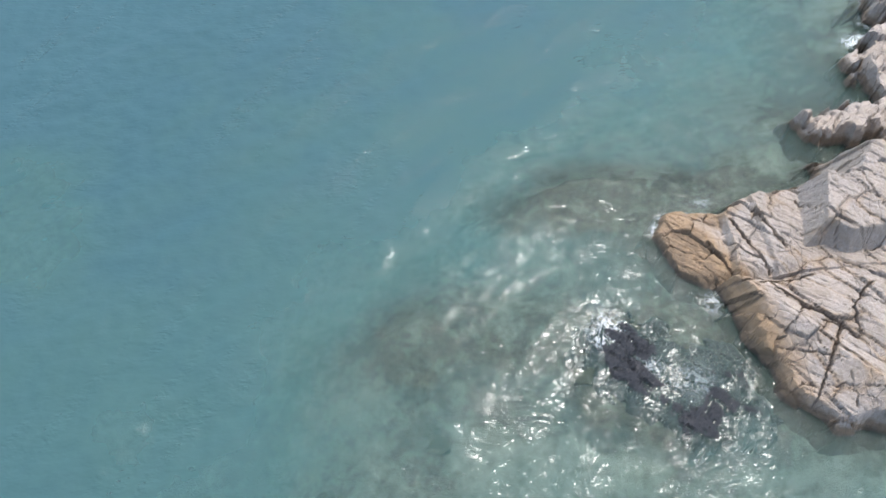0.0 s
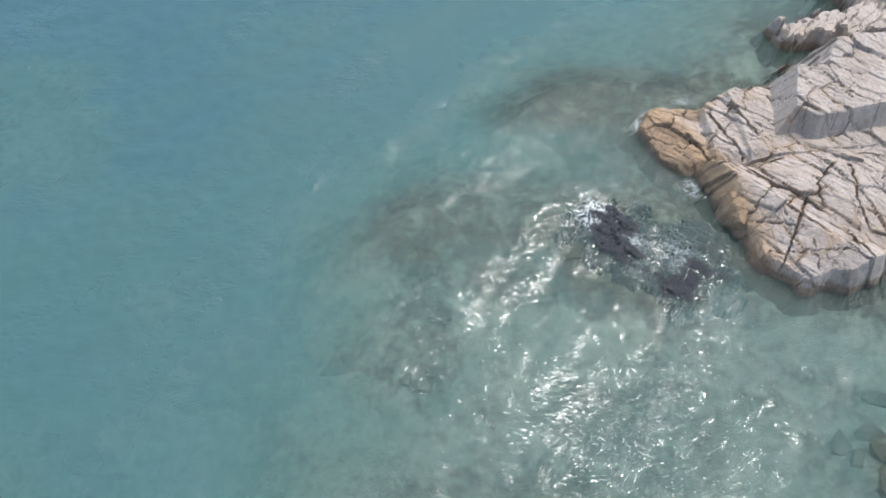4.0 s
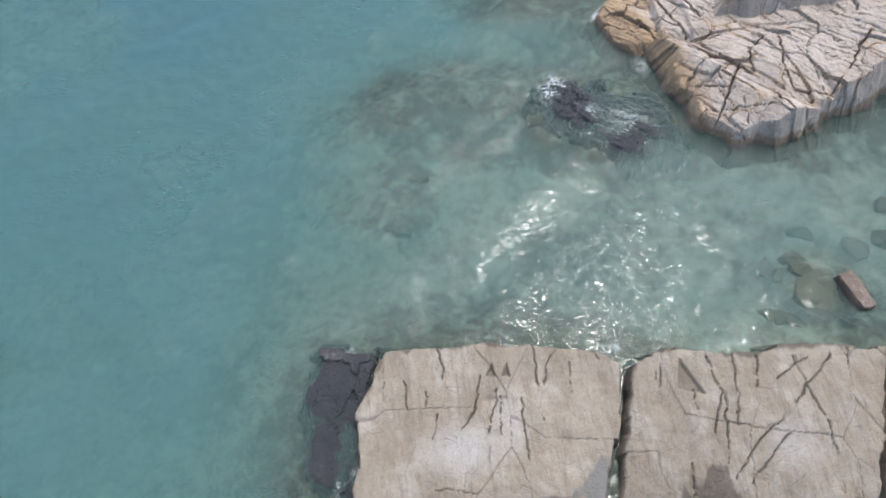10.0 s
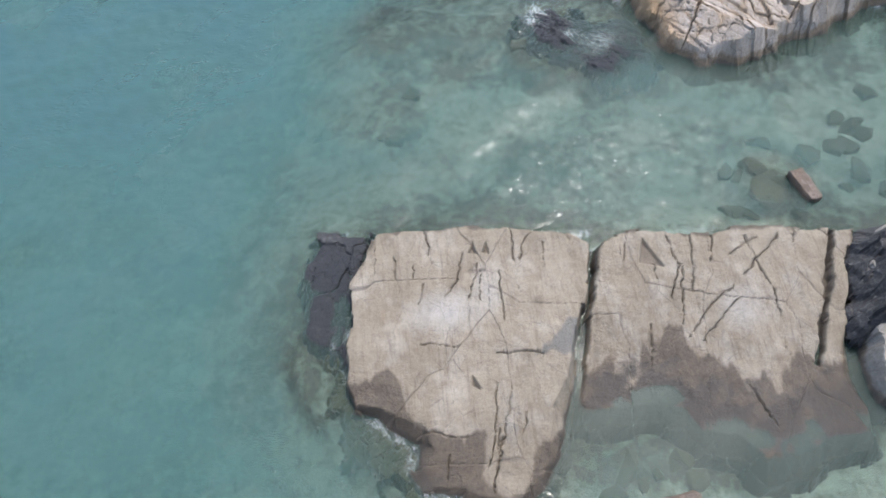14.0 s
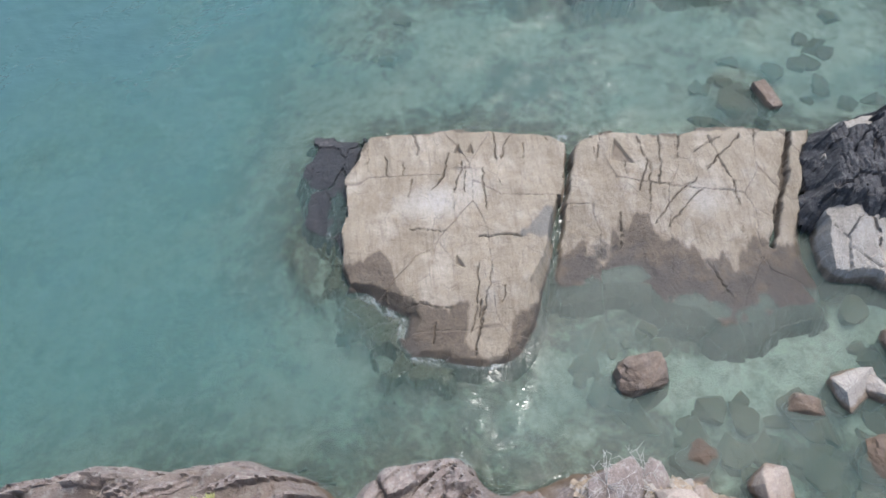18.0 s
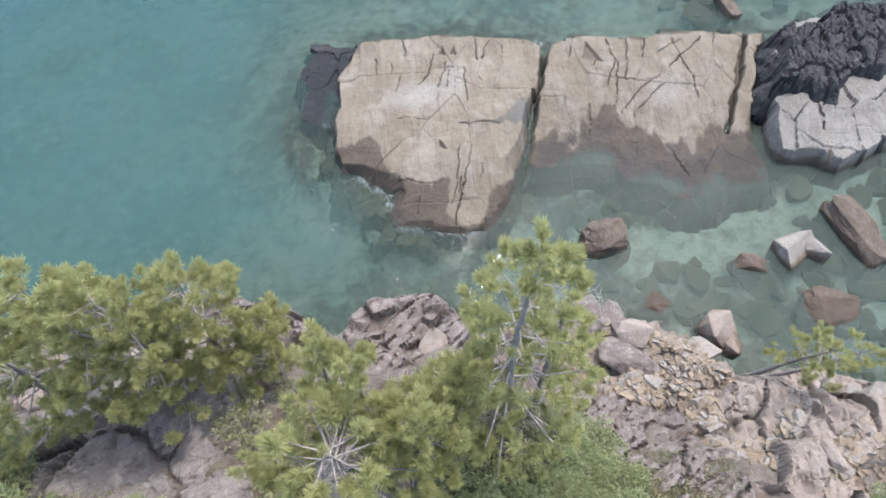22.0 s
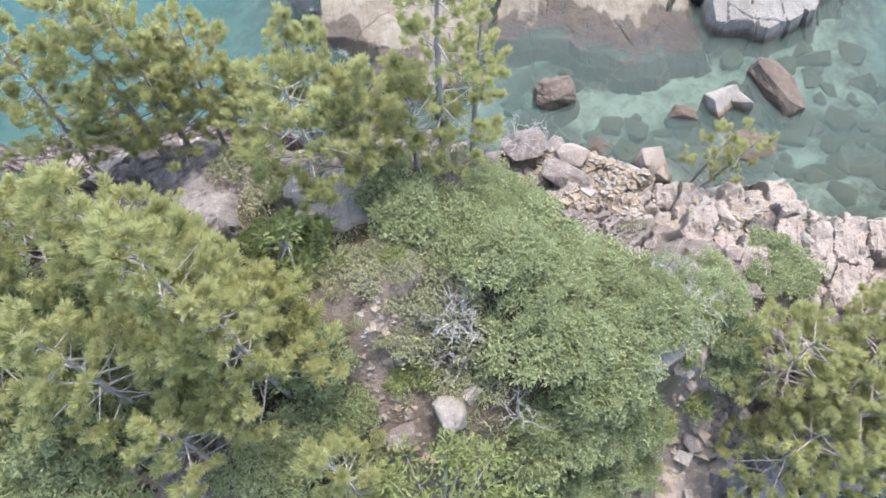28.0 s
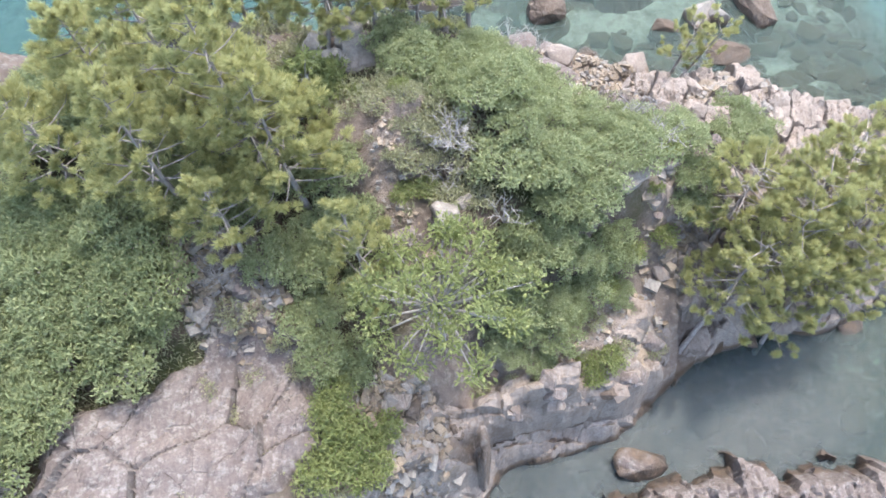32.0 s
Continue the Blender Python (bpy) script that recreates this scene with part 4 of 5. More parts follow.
CLIFF = dict(ashore=True, ragged=0.9, wiggle=0.12, name="rock_cliff")
outcrop("broken grey and brown rock cliff above the sea", [(-21, -14.6), (-16.4, -13.5), (-10.4, -13.9), (-7, -14.5), (-4.4, -16.4), (-4.2, -19.2), (-9, -19.6), (-21, -19.4)],
        lambda x, y: 0.35 + 0 * x, GREY_ROCK, 0.1, 8, 4.2, 0.75, 400, 1.0, 0.5, 0.35, minor=0.4, **CLIFF)
outcrop("big pinkish grey rock knob above the sea", [(-3.6, -15.1), (0.6, -14.8), (2, -16.6), (4.8, -17.4), (4.6, -20.6), (0, -20.8), (-4.4, -20)],
        lambda x, y: 0.4 + 0 * x, GREY_ROCK, 0.1, 35, 3.0, 1.6, 420, 0.8, 0.4, 0.35, minor=0.32, **CLIFF)
outcrop("large split grey boulders with pale lichen on the slope", [(-14.5, -20), (-8, -20.3), (-6.2, -22.6), (-6.2, -26.2), (-9, -26), (-14.5, -24)],
        lambda x, y: 0.6 + 0 * x, LICHEN_ROCK, 0.1, 20, 3.2, 1.9, 440, 0.9, 0.35, 0.35, minor=0.14, **CLIFF)
outcrop("tilted pink and white rock blocks of the ridge", [(11.5, -21.6), (14.2, -20.6), (17, -20.4), (20.4, -21.2), (20.9, -23), (28, -23.8), (34, -26), (30, -31.5), (20, -31), (15, -31), (12.2, -27.4), (10.4, -25)],
        lambda x, y: 0.35 + 0 * x, PINK_ROCK, 0.095, 66, 2.4, 1.2, 460, 0.95, 0.45, 0.35, minor=0.14, **CLIFF)
outcrop("brown jointed rock ledges along the cove", [(10.6, -36.6), (9.8, -38.9), (7.6, -40.1), (4.2, -40.2), (1.8, -40.6), (1.6, -42.2), (-1.6, -43.6), (-0.4, -39.6), (3, -38.6), (7, -38.6)],
        lambda x, y: 0.3 + 0 * x, PINK_ROCK, 0.11, 5, 3.2, 0.9, 480, 0.4, 0.15, 0.25, minor=0.15, **CLIFF)
outcrop("sloping grey and white rock face under the thicket", [(-12.6, -40.4), (-9.6, -38.6), (-7.8, -36.6), (-4.8, -36.9), (-4, -40.6), (-5.4, -43), (-12.6, -43.6)],
        lambda x, y: 0.4 + 0 * x, GREY_ROCK, 0.09, 62, 4.2, 2.4, 500, 0.3, 0.2, 0.12, minor=0.1, stepping=0.15, **CLIFF)
outcrop("pinkish rock shore under the leaning pines", [(11.4, -37), (15.3, -36.5), (18.7, -36.5), (22.4, -35.4), (34, -31), (30, -30.5), (20, -32), (14, -34)],
        lambda x, y: 0.35 + 0 * x, PINK_ROCK, 0.13, 20, 2.6, 1.2, 520, 0.7, 0.3, 0.35, minor=0.22, **CLIFF)
outcrop("broken pale rock along the edge of the thicket", [(9.6, -28.8), (12.4, -28), (13.4, -31), (12.2, -35.6), (10, -34.6), (9.4, -31)],
        lambda x, y: 0.2 + 0 * x, PINK_ROCK, 0.12, 80, 1.4, 0.8, 540, 0.6, 0.4, 0.35, minor=0.25, **CLIFF)
outcrop("grey rock slab breaking through the soil", [(-9, -33.6), (-6.4, -33.6), (-5.4, -36.8), (-7.6, -37.2)],
        lambda x, y: 0.15 + 0 * x, GREY_ROCK, 0.12, 50, 1.4, 0.8, 560, 0.72, 0.51, 0.52, minor=0.26, **CLIFF)
PLATFORM = [(-2.4, -44.5), (1.4, -43.4), (2.4, -41.4), (4.4, -40.9), (8, -40.6), (9.6, -39.3), (11.2, -37.8), (10.4, -37.2), (8.4, -38.8), (4, -39), (-1, -39.6)]
outcrop("brown jointed rock platform at the foot of the cove", PLATFORM, lambda x, y: 0.3 + 1.5 * np.maximum(inside(x, y, PLATFORM), 0) + 0.5 * step01(2, -1, x), PINK_ROCK, 0.09, 6, 3.2, 0.7, 580, 0.35, 0.12, 0.14, minor=0.14,
        edge_slope=2.2, rim=0.8, name="rock_platform", wiggle=0.12)
outcrop("smooth pinkish rock slope dipping into the cove", [(8.6, -35.4), (9.9, -35.7), (10.7, -36.9), (9.9, -38), (8.6, -39.2), (7.2, -39.4), (6.4, -38.6), (7.6, -37)],
        lambda x, y: 0.25 + 0 * x, PINK_ROCK, 0.11, 55, 3.6, 2.2, 620, 0.18, 0.08, 0.12, minor=0.08, **CLIFF)
outcrop("grey bedded rock between the beach and the thicket", [(4.4, -19.8), (8, -21.6), (10.8, -23), (11, -25.6), (9.6, -28.2), (6.4, -26), (5.6, -23.6), (3.6, -22)],
        lambda x, y: 0.2 + 0 * x, GREY_ROCK, 0.11, 28, 2.4, 1.0, 600, 0.7, 0.35, 0.4, minor=0.25, **CLIFF)


# ---- loose stones ----
def stone_mesh(name, seed, material, points=13, square=0.55, worn=0.035, chips=0.0):
    """A broken angular block of about one metre: the hull of points near a box's skin, its edges worn off."""
    r = random.Random(seed)
    bm = bmesh.new()
    for _ in range(points):
        d = Vector((r.uniform(-1, 1), r.uniform(-1, 1), r.uniform(-1, 1)))
        box = d / max(abs(d.x), abs(d.y), abs(d.z))
        bm.verts.new((box * square + d.normalized() * (1 - square) * 1.1) * 0.5 * r.uniform(0.88, 1.08))
    hull = bmesh.ops.convex_hull(bm, input=bm.verts)
    bmesh.ops.delete(bm, geom=[v for v in hull["geom_interior"] if isinstance(v, bmesh.types.BMVert)], context="VERTS")
    bmesh.ops.dissolve_limit(bm, angle_limit=radians(9), verts=bm.verts, edges=bm.edges)
    if worn:
        bmesh.ops.bevel(bm, geom=list(bm.edges), offset=worn, segments=2, profile=0.6, affect="EDGES", clamp_overlap=True)
    bmesh.ops.triangulate(bm, faces=bm.faces)
    if chips:
        bmesh.ops.subdivide_edges(bm, edges=[e for e in bm.edges if e.calc_length() > 0.2], cuts=3, use_grid_fill=True)
        bmesh.ops.triangulate(bm, faces=bm.faces)
        bm.normal_update()
        co = np.array([tuple(v.co) for v in bm.verts])
        key, gap, _, _ = joints(co[:, 0] + 0.6 * co[:, 2], co[:, 1] - 0.5 * co[:, 2], 20, 0.42, 0.2, seed)
        push = (key - 0.5) * chips + 0.4 * chips * fbm(co[:, 0] * 5 + co[:, 2] * 3, co[:, 1] * 5, seed + 3, 3)
        for v, d in zip(bm.verts, push):
            v.co += v.normal * d
    me = bpy.data.meshes.new(name)
    bm.to_mesh(me)
    bm.free()
    me.materials.append(material)
    return me


def family(name, material, count, seed, **kw):
    return [stone_mesh(name, seed + k, material, **kw) for k in range(count)]


STONES = {"grey": family("boulder", GREY_ROCK, 7, 1, points=16, chips=0.05), "pink": family("boulder", PINK_ROCK, 7, 20, points=19, square=0.72, worn=0.05), "white": family("boulder", WHITE_ROCK, 6, 40, points=20, worn=0.05, chips=0.03), "shore": family("boulder", PINK_ROCK, 6, 170, points=26, square=0.6, worn=0.07),
          "rust": family("boulder", RUST_ROCK, 5, 60, points=18, worn=0.05, chips=0.07), "bed": family("drowned_boulder", BED_ROCK, 6, 80, points=16, worn=0.05),
          "tan": family("stone", TAN_ROCK, 8, 100, square=0.75, worn=0.02), "block": family("boulder", RUST_ROCK, 4, 150, points=40, square=0.97, worn=0.06, chips=0.08),
          "pale": family("stone", WHITE_ROCK, 6, 120, square=0.7, worn=0.02)}
STONE_LABEL = {"shore": "worn pinkish brown boulder on the rocky shore", "block": "blocky brown boulder standing in the shallows",
               "grey": "weathered grey boulder with pale lichen on the slope", "pink": "angular pinkish tan rock block on the slope",
               "white": "whitish angular boulder lying on the slope", "rust": "rusty brown boulder standing in the shallows",
               "bed": "dark weedy boulder drowned in the shallows", "tan": "broken tan stone on the rubble beach", "pale": "pale broken stone on the rubble beach"}
stone_count = 0


def stone(tone, x, y, sx, sy, sz, turn=0, tip=0, lift=None, label="", group=""):
    """One stone with its top sz above the ground, or standing at the height lift."""
    global stone_count
    stone_count += 1
    me = STONES[tone][stone_count * 7 % len(STONES[tone])]
    ob = new(me.name.split(".")[0], me)
    z = (ground_z(x, y) if lift is None else lift) + sz * 0.22
    ob.matrix_world = pose(x, y, z, tip, tip * 0.6, turn) @ Matrix.Diagonal((sx, sy, sz, 1))
    return tagged(ob, label or STONE_LABEL[tone], "rock", group)


def scatter(tones, outline, count, small, large, seed, group, squat=0.7, power=2.0, tip=14, avoid=()):
    r = random.Random(seed)
    xs, ys = [p[0] for p in outline], [p[1] for p in outline]
    made = 0
    for _ in range(count * 12):
        if made >= count:
            break
        x, y = r.uniform(min(xs), max(xs)), r.uniform(min(ys), max(ys))
        if inside(np.array([x]), np.array([y]), outline)[0] < 0:
            continue
        s = small + (large - small) * r.random() ** power
        stone(r.choice(tones), x, y, s * r.uniform(0.8, 1.5), s * r.uniform(0.7, 1.1), s * squat * r.uniform(0.7, 1.2), r.uniform(0, 360), r.uniform(-tip, tip), group=group)
        made += 1


# stones of the channel and the shallows
stone("block", 9.5, -12.3, 2.4, 1.9, 2.0, 10, 9, -0.45, "rusty brown wedge-shaped boulder standing in the clear channel")
stone("white", 19.4, -14.2, 2.5, 2.2, 2.2, 30, 6, -0.6, "split whitish boulder standing in the clear channel")
stone("white", 20.35, -14.3, 1.2, 1.9, 1.9, 20, -6, -0.6, "split whitish boulder standing in the clear channel")
stone("block", 23.05, -13.6, 1.9, 4.3, 1.9, 14, 4, -0.6, "long brown boulder block standing in clear water")
stone("rust", 17.0, -14.7, 1.9, 1.3, 1.1, -15, 4, -0.45)
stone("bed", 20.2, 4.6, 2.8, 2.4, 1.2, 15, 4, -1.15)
stone("block", 21.7, 4.1, 1.1, 2.1, 1.4, 12, 6, -0.6, "tall reddish brown rock leaning out of the sea")
stone("rust", 11.3, -16.5, 1.9, 1.6, 1.1, 40, 4, -0.6)
stone("block", 20.0, -17.6, 2.8, 2.3, 1.5, -20, 5, -0.85)
stone("pink", 13.9, -18.1, 1.9, 1.9, 1.9, 20, 5, -0.3, "smooth brown boulder at the edge of the rubble beach")
stone("pink", 14.4, -19.1, 1.1, 1.0, 1.0, 60, 5, -0.1)
stone("white", 12.4, -19.3, 1.9, 1.5, 1.3, 25, 6, 0.6, "large whitish boulder resting on the rubble beach")
stone("pink", 9.0, -18.6, 1.9, 1.4, 1.1, -20, 5)
stone("pink", 10.3, -18.3, 1.1, 0.8, 0.7, 35, 5)
stone("grey", 8.7, -19.8, 3.2, 1.6, 1.1, -35, 8)
stone("pink", 11.0, -17.6, 1.3, 0.9, 0.7, 15, 5)
stone("grey", 6.7, -17.6, 2.8, 2.0, 0.8, 20, 8)
stone("grey", 8.4, -17.5, 2.2, 1.4, 0.7, 50, 8)
stone("grey", 8.6, -41.5, 2.6, 1.6, 1.9, -15, 6, -0.6, "dark brown boulder standing at the mouth of the cove")
r = random.Random(5)
BED_SPOTS = [[(7, -11), (12, -13.5), (16, -14), (22, -15.5), (24, -19.5), (15, -19), (9.5, -16)], [(18, -8.5), (24, -10.5), (30, -8), (30, -20), (24, -20), (20.5, -12)],
             [(6, -9.5), (11, -9.5), (12, -11.5), (6, -13)], [(17, 3), (24, 3), (30, 4), (30, 14), (22, 12), (17, 8)], [(14, -37.5), (20, -38), (20, -42), (10, -41.5)],
             [(-8, 9), (12, 7), (16, 13), (10, 22), (-3, 21)], [(20, -21), (30, -23), (30, -18), (22, -18.5)]]
for k, (spot, n, top) in enumerate(zip(BED_SPOTS, (60, 48, 12, 24, 8, 6, 14), (1.9, 2.0, 1.6, 1.6, 1.4, 1.5, 1.8))):
    xs, ys = [p[0] for p in spot], [p[1] for p in spot]
    made = 0
    while made < n:
        x, y = r.uniform(min(xs), max(xs)), r.uniform(min(ys), max(ys))
        if inside(np.array([x]), np.array([y]), spot)[0] < 0:
            continue
        s = r.uniform(0.6, top)
        floor = min(ground_z(x, y) - 0.2 * s, -0.3 - 0.25 * s)
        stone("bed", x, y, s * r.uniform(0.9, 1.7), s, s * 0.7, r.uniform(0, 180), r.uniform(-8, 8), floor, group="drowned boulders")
        made += 1

scatter(["shore", "shore", "pink"], [(11.6, -36.2), (15, -35.4), (19, -35.2), (22.6, -34), (22.4, -35.6), (18.7, -36.6), (15.3, -36.7), (12.2, -37.4)], 14, 0.5, 1.5, 31, "shore blocks", 0.75, 1.2, 12)
scatter(["shore", "pink", "shore"], [(12.4, -31), (15, -31), (22, -31.5), (22, -34.4), (14, -35.4), (11.6, -35.8)], 16, 0.3, 1.2, 32, "shore blocks", 0.7, 1.5, 18)
scatter(["shore", "grey", "shore"], [(9.8, -36.4), (10.6, -37.4), (8.4, -39.2), (4.4, -39.9), (2.4, -40.2), (2.6, -39), (7, -38.2)], 8, 0.4, 1.0, 33, "shore blocks", 0.7, 1.3, 14)
# rubble beach
BEACH = [(5, -17.3), (7, -16.9), (10, -17.4), (12.4, -18.6), (13.6, -20.6), (12, -22.4), (9.5, -22), (6.6, -20.6)]
scatter(["tan", "tan", "pale"], BEACH, 150, 0.18, 0.6, 11, "rubble stones", 0.6, 2.2, 30)
scatter(["tan", "pale", "tan"], [(10.2, -22), (13, -22), (15.5, -24.5), (14, -26), (11, -24.5)], 40, 0.2, 0.5, 12, "rubble stones", 0.6, 1.8, 30)
# cliffs and slopes
scatter(["grey", "pink"], [(-20, -17), (-5, -17.6), (3.5, -18.5), (3, -21), (-9, -19.4), (-20, -19.4)], 22, 0.5, 1.5, 13, "slope boulders", 0.7, 1.3)
scatter(["white", "white", "pink"], [(-4, -24), (-0.6, -24.6), (0, -27.4), (-3.5, -28)], 12, 0.5, 1.3, 16, "slope boulders", 0.7, 1.2)
scatter(["pink", "white", "pink"], [(12.5, -22), (15, -21.4), (20, -22.4), (20.6, -24.2), (24, -24.6), (22, -30), (16, -31), (12, -27.5), (10.5, -25)], 26, 0.3, 1.0, 17, "ridge blocks", 0.9, 1.5, 24)
scatter(["white", "pink", "grey"], [(9.6, -29), (13, -27.5), (14.5, -31), (12.5, -36), (9.4, -35)], 36, 0.25, 0.9, 18, "ridge blocks", 0.8, 1.6, 20)
scatter(["grey", "pink", "rust"], [(9.4, -38.4), (7.4, -39.6), (2.4, -40.4), (-1, -43), (-3.5, -42), (-0.5, -38.5), (4, -38)], 24, 0.3, 1.0, 21, "shore blocks", 0.75, 1.3, 18)
scatter(["tan", "pale", "tan"], [(-3.4, -39.4), (-0.6, -39.2), (0.4, -43), (-4, -43.5)], 44, 0.25, 0.8, 22, "rubble stones", 0.7, 1.5, 20)
scatter(["white", "grey"], [(-9, -34.5), (-6, -34), (-5.5, -37), (-8, -37.5)], 16, 0.25, 0.8, 24, "slope boulders", 0.7, 1.6, 18)
scatter(["tan", "pale", "tan"], [(5, -36), (9.6, -35), (10, -37.6), (6, -39), (4, -38.8)], 32, 0.2, 0.6, 25, "slope stones", 0.6, 2.0, 20)
scatter(["tan", "pale"], [(-8, -36.2), (-4.4, -36.8), (-4.2, -41), (-7.6, -39.8)], 20, 0.2, 0.5, 26, "slope stones", 0.6, 2.0, 20)
stone("white", 1.1, -33.9, 1.15, 1.3, 0.85, 12, 5, None, "pale white boulder beside the dirt track")
stone("white", 1.85, -33.4, 0.75, 0.6, 0.5, 30, 5, None, "pale white boulder beside the dirt track")
stone("grey", -0.5, -34.3, 1.2, 0.9, 0.7, 30, 5)
stone("white", 8.3, -32.2, 1.4, 1.7, 1.2, 35, 8, None, "pale white boulder at the edge of the thicket")
stone("white", -1.5, -26.7, 2.1, 2.2, 0.9, 15, 8, None, "large grey boulder blotched with white lichen")
stone("white", -2.7, -26.9, 1.7, 0.9, 0.9, 10, 5)


# ---- plants ----
def tube(points, radii, sides=6):
    """Rings of a tapered, bent stem as places and four-sided faces."""
    pts = [Vector(p) for p in points]
    verts, faces = [], []
    for k, p in enumerate(pts):
        d = (pts[min(k + 1, len(pts) - 1)] - pts[max(k - 1, 0)]).normalized()
        a = d.orthogonal().normalized()
        b = d.cross(a)
        for s in range(sides):
            w = 2 * math.pi * s / sides
            verts.append(p + radii[k] * (math.cos(w) * a + math.sin(w) * b))
    for k in range(len(pts) - 1):
        for s in range(sides):
            i, j = k * sides + s, k * sides + (s + 1) % sides
            faces.append((i, j, j + sides, i + sides))
    return verts, faces


def joined(pieces):
    verts, faces, base = [], [], 0
    for v, f in pieces:
        verts += [tuple(p) for p in v]
        faces += [tuple(i + base for i in q) for q in f]
        base += len(v)
    return np.array(verts), np.array(faces)


def blades(centres, ways, lengths, widths, rng, fold=0.25):
    """Narrow leaves, each of two triangles folded on the midrib, with its root at a centre."""
    n = len(centres)
    side = np.cross(ways, rng.normal(size=(n, 3)))
    side /= np.linalg.norm(side, axis=1, keepdims=True) + 1e-9
    up = np.cross(side, ways)
    tip = centres + ways * lengths[:, None]
    mid = centres + ways * (lengths * 0.45)[:, None] + up * (fold * widths)[:, None]
    v = np.stack([centres, mid + side * widths[:, None] * 0.5, tip, mid - side * widths[:, None] * 0.5], 1).reshape(-1, 3)
    f = np.arange(4 * n).reshape(-1, 4)
    return v, f


def tufts(places, ways, size, rng, count=110):
    """Plumes of fine needles that spread from the end of each twig."""
    p = np.repeat(places, count, 0)
    w = np.repeat(ways / (np.linalg.norm(ways, axis=1, keepdims=True) + 1e-9), count, 0)
    s = np.repeat(size, count)
    out = rng.normal(size=(len(p), 3))
    out /= np.linalg.norm(out, axis=1, keepdims=True)
    along = rng.random(len(p))
    root = p + w * (s * (along * 0.55 - 0.15))[:, None] + out * (0.05 * s)[:, None]
    way = out * (1.0 - 0.35 * along)[:, None] + w * (0.35 + 0.55 * along)[:, None] + np.array([0, 0, 0.2])
    way /= np.linalg.norm(way, axis=1, keepdims=True)
    return blades(root, way, s * rng.uniform(0.4, 0.55, len(p)), s * rng.uniform(0.05, 0.08, len(p)), rng)


def pine(x, y, top, radius, seed, lean=(0, 0), bare=0.35, limbs=46, tuft=0.52, label="tall green pine with bushy needle tufts on bare grey limbs", flat=0.0, base=None):
    r, rng = random.Random(seed), np.random.default_rng(seed)
    z0 = (ground_z(x - lean[0], y - lean[1]) if base is None else base) - 0.25
    foot, head = Vector((x - lean[0], y - lean[1], z0)), Vector((x, y, top - 0.3))
    h = (head - foot).length
    thing = tagged(new("pine_tree"), label, "tree", "island pines")
    thing.location = foot
    bend = Vector((r.uniform(-0.25, 0.25), r.uniform(-0.25, 0.25), 0))
    axis = lambda t: (head - foot) * t + bend * math.sin(3.1 * t) + Vector((0, 0, 0.0))
    thick = 0.03 + 0.013 * h
    n = 9
    v, f = tube([axis(k / n) for k in range(n + 1)], [thick * (1.25 if k == 0 else 1.05 - 0.93 * k / n) for k in range(n + 1)], 9)
    child("trunk", mesh_of("trunk", v, f, BARK), thing, "grey rough trunk")
    for k in range(limbs):
        spots, ways, sizes = [], [], []
        t = bare + (1 - bare) * (k + r.random()) / limbs
        reach = radius * (1.0 - flat) * (1.03 - ((t - bare) / (1 - bare)) ** 1.6) * r.uniform(0.6, 1.1) + radius * flat * r.uniform(0.3, 1) + 0.15
        az = k * 2.4 + r.uniform(-0.4, 0.4)
        d = Vector((math.cos(az), math.sin(az), 0))
        start = axis(t)
        rise = r.uniform(-0.05, 0.4) * reach
        pts = [start, start + d * reach * 0.45 + Vector((0, 0, rise * 0.25)), start + d * reach * 0.85 + Vector((0, 0, rise * 0.75)), start + d * reach + Vector((0, 0, rise + 0.15))]
        rad = 0.012 + 0.012 * reach
        v, f = tube(pts, [rad, rad * 0.75, rad * 0.5, rad * 0.25], 5)
        limb = child("limb", mesh_of("limb", v, f, BARK), thing)
        for q in range(max(3, int(2 + reach * 2.5))):
            u = 1 - 0.5 * r.random() ** 1.6
            p = pts[1].lerp(pts[3], max(0, (u - 0.45) / 0.55)) if u > 0.45 else pts[0].lerp(pts[1], u / 0.45)
            side = d.cross(Vector((0, 0, 1))) * r.uniform(-0.42, 0.42) * reach * 0.75
            spots.append(p + side + Vector((0, 0, r.uniform(0.0, 0.35))))
            ways.append(d * r.uniform(0.3, 0.9) + Vector((r.uniform(-0.3, 0.3), r.uniform(-0.3, 0.3), 0.6)))
            sizes.append(tuft * r.uniform(0.6, 1.1))
        v, f = tufts(np.array([tuple(p) for p in spots]), np.array([tuple(p) for p in ways]), np.array(sizes), rng)
        child("needles", mesh_of("needles", v, f, PINE, False), limb, "yellowish green needle tufts")
    v, f = tufts(np.array([tuple(axis(1.0))]), np.array([(0.0, 0.0, 1.0)]), np.array([tuft * 0.7]), rng)
    child("crown", mesh_of("crown", v, f, PINE, False), thing, "yellowish green topmost tuft")
    return thing


# pines along the north cliff
pine(2.2, -23.5, 20.9, 2.4, 1, (0.2, 0.4), 0.12, 46, 0.52)
pine(-2.7, -25.8, 17.2, 2.7, 2, (0.3, 0.4), 0.3, 44, 0.55, flat=0.35)
pine(-1.9, -24.0, 17.9, 0.9, 3, (0.0, 0.2), 0.5, 14, 0.45)
pine(-2.7, -23.5, 17.8, 0.9, 4, (0.0, 0.2), 0.5, 14, 0.45)
pine(-0.7, -25.3, 16.9, 1.7, 5, (0.3, 0.3), 0.25, 30, 0.52)
pine(0.6, -24.0, 15.6, 1.6, 6, (-0.2, 0.2), 0.2, 28, 0.52)
pine(3.6, -22.3, 17.4, 1.1, 7, (0.5, 0.8), 0.35, 20, 0.48)
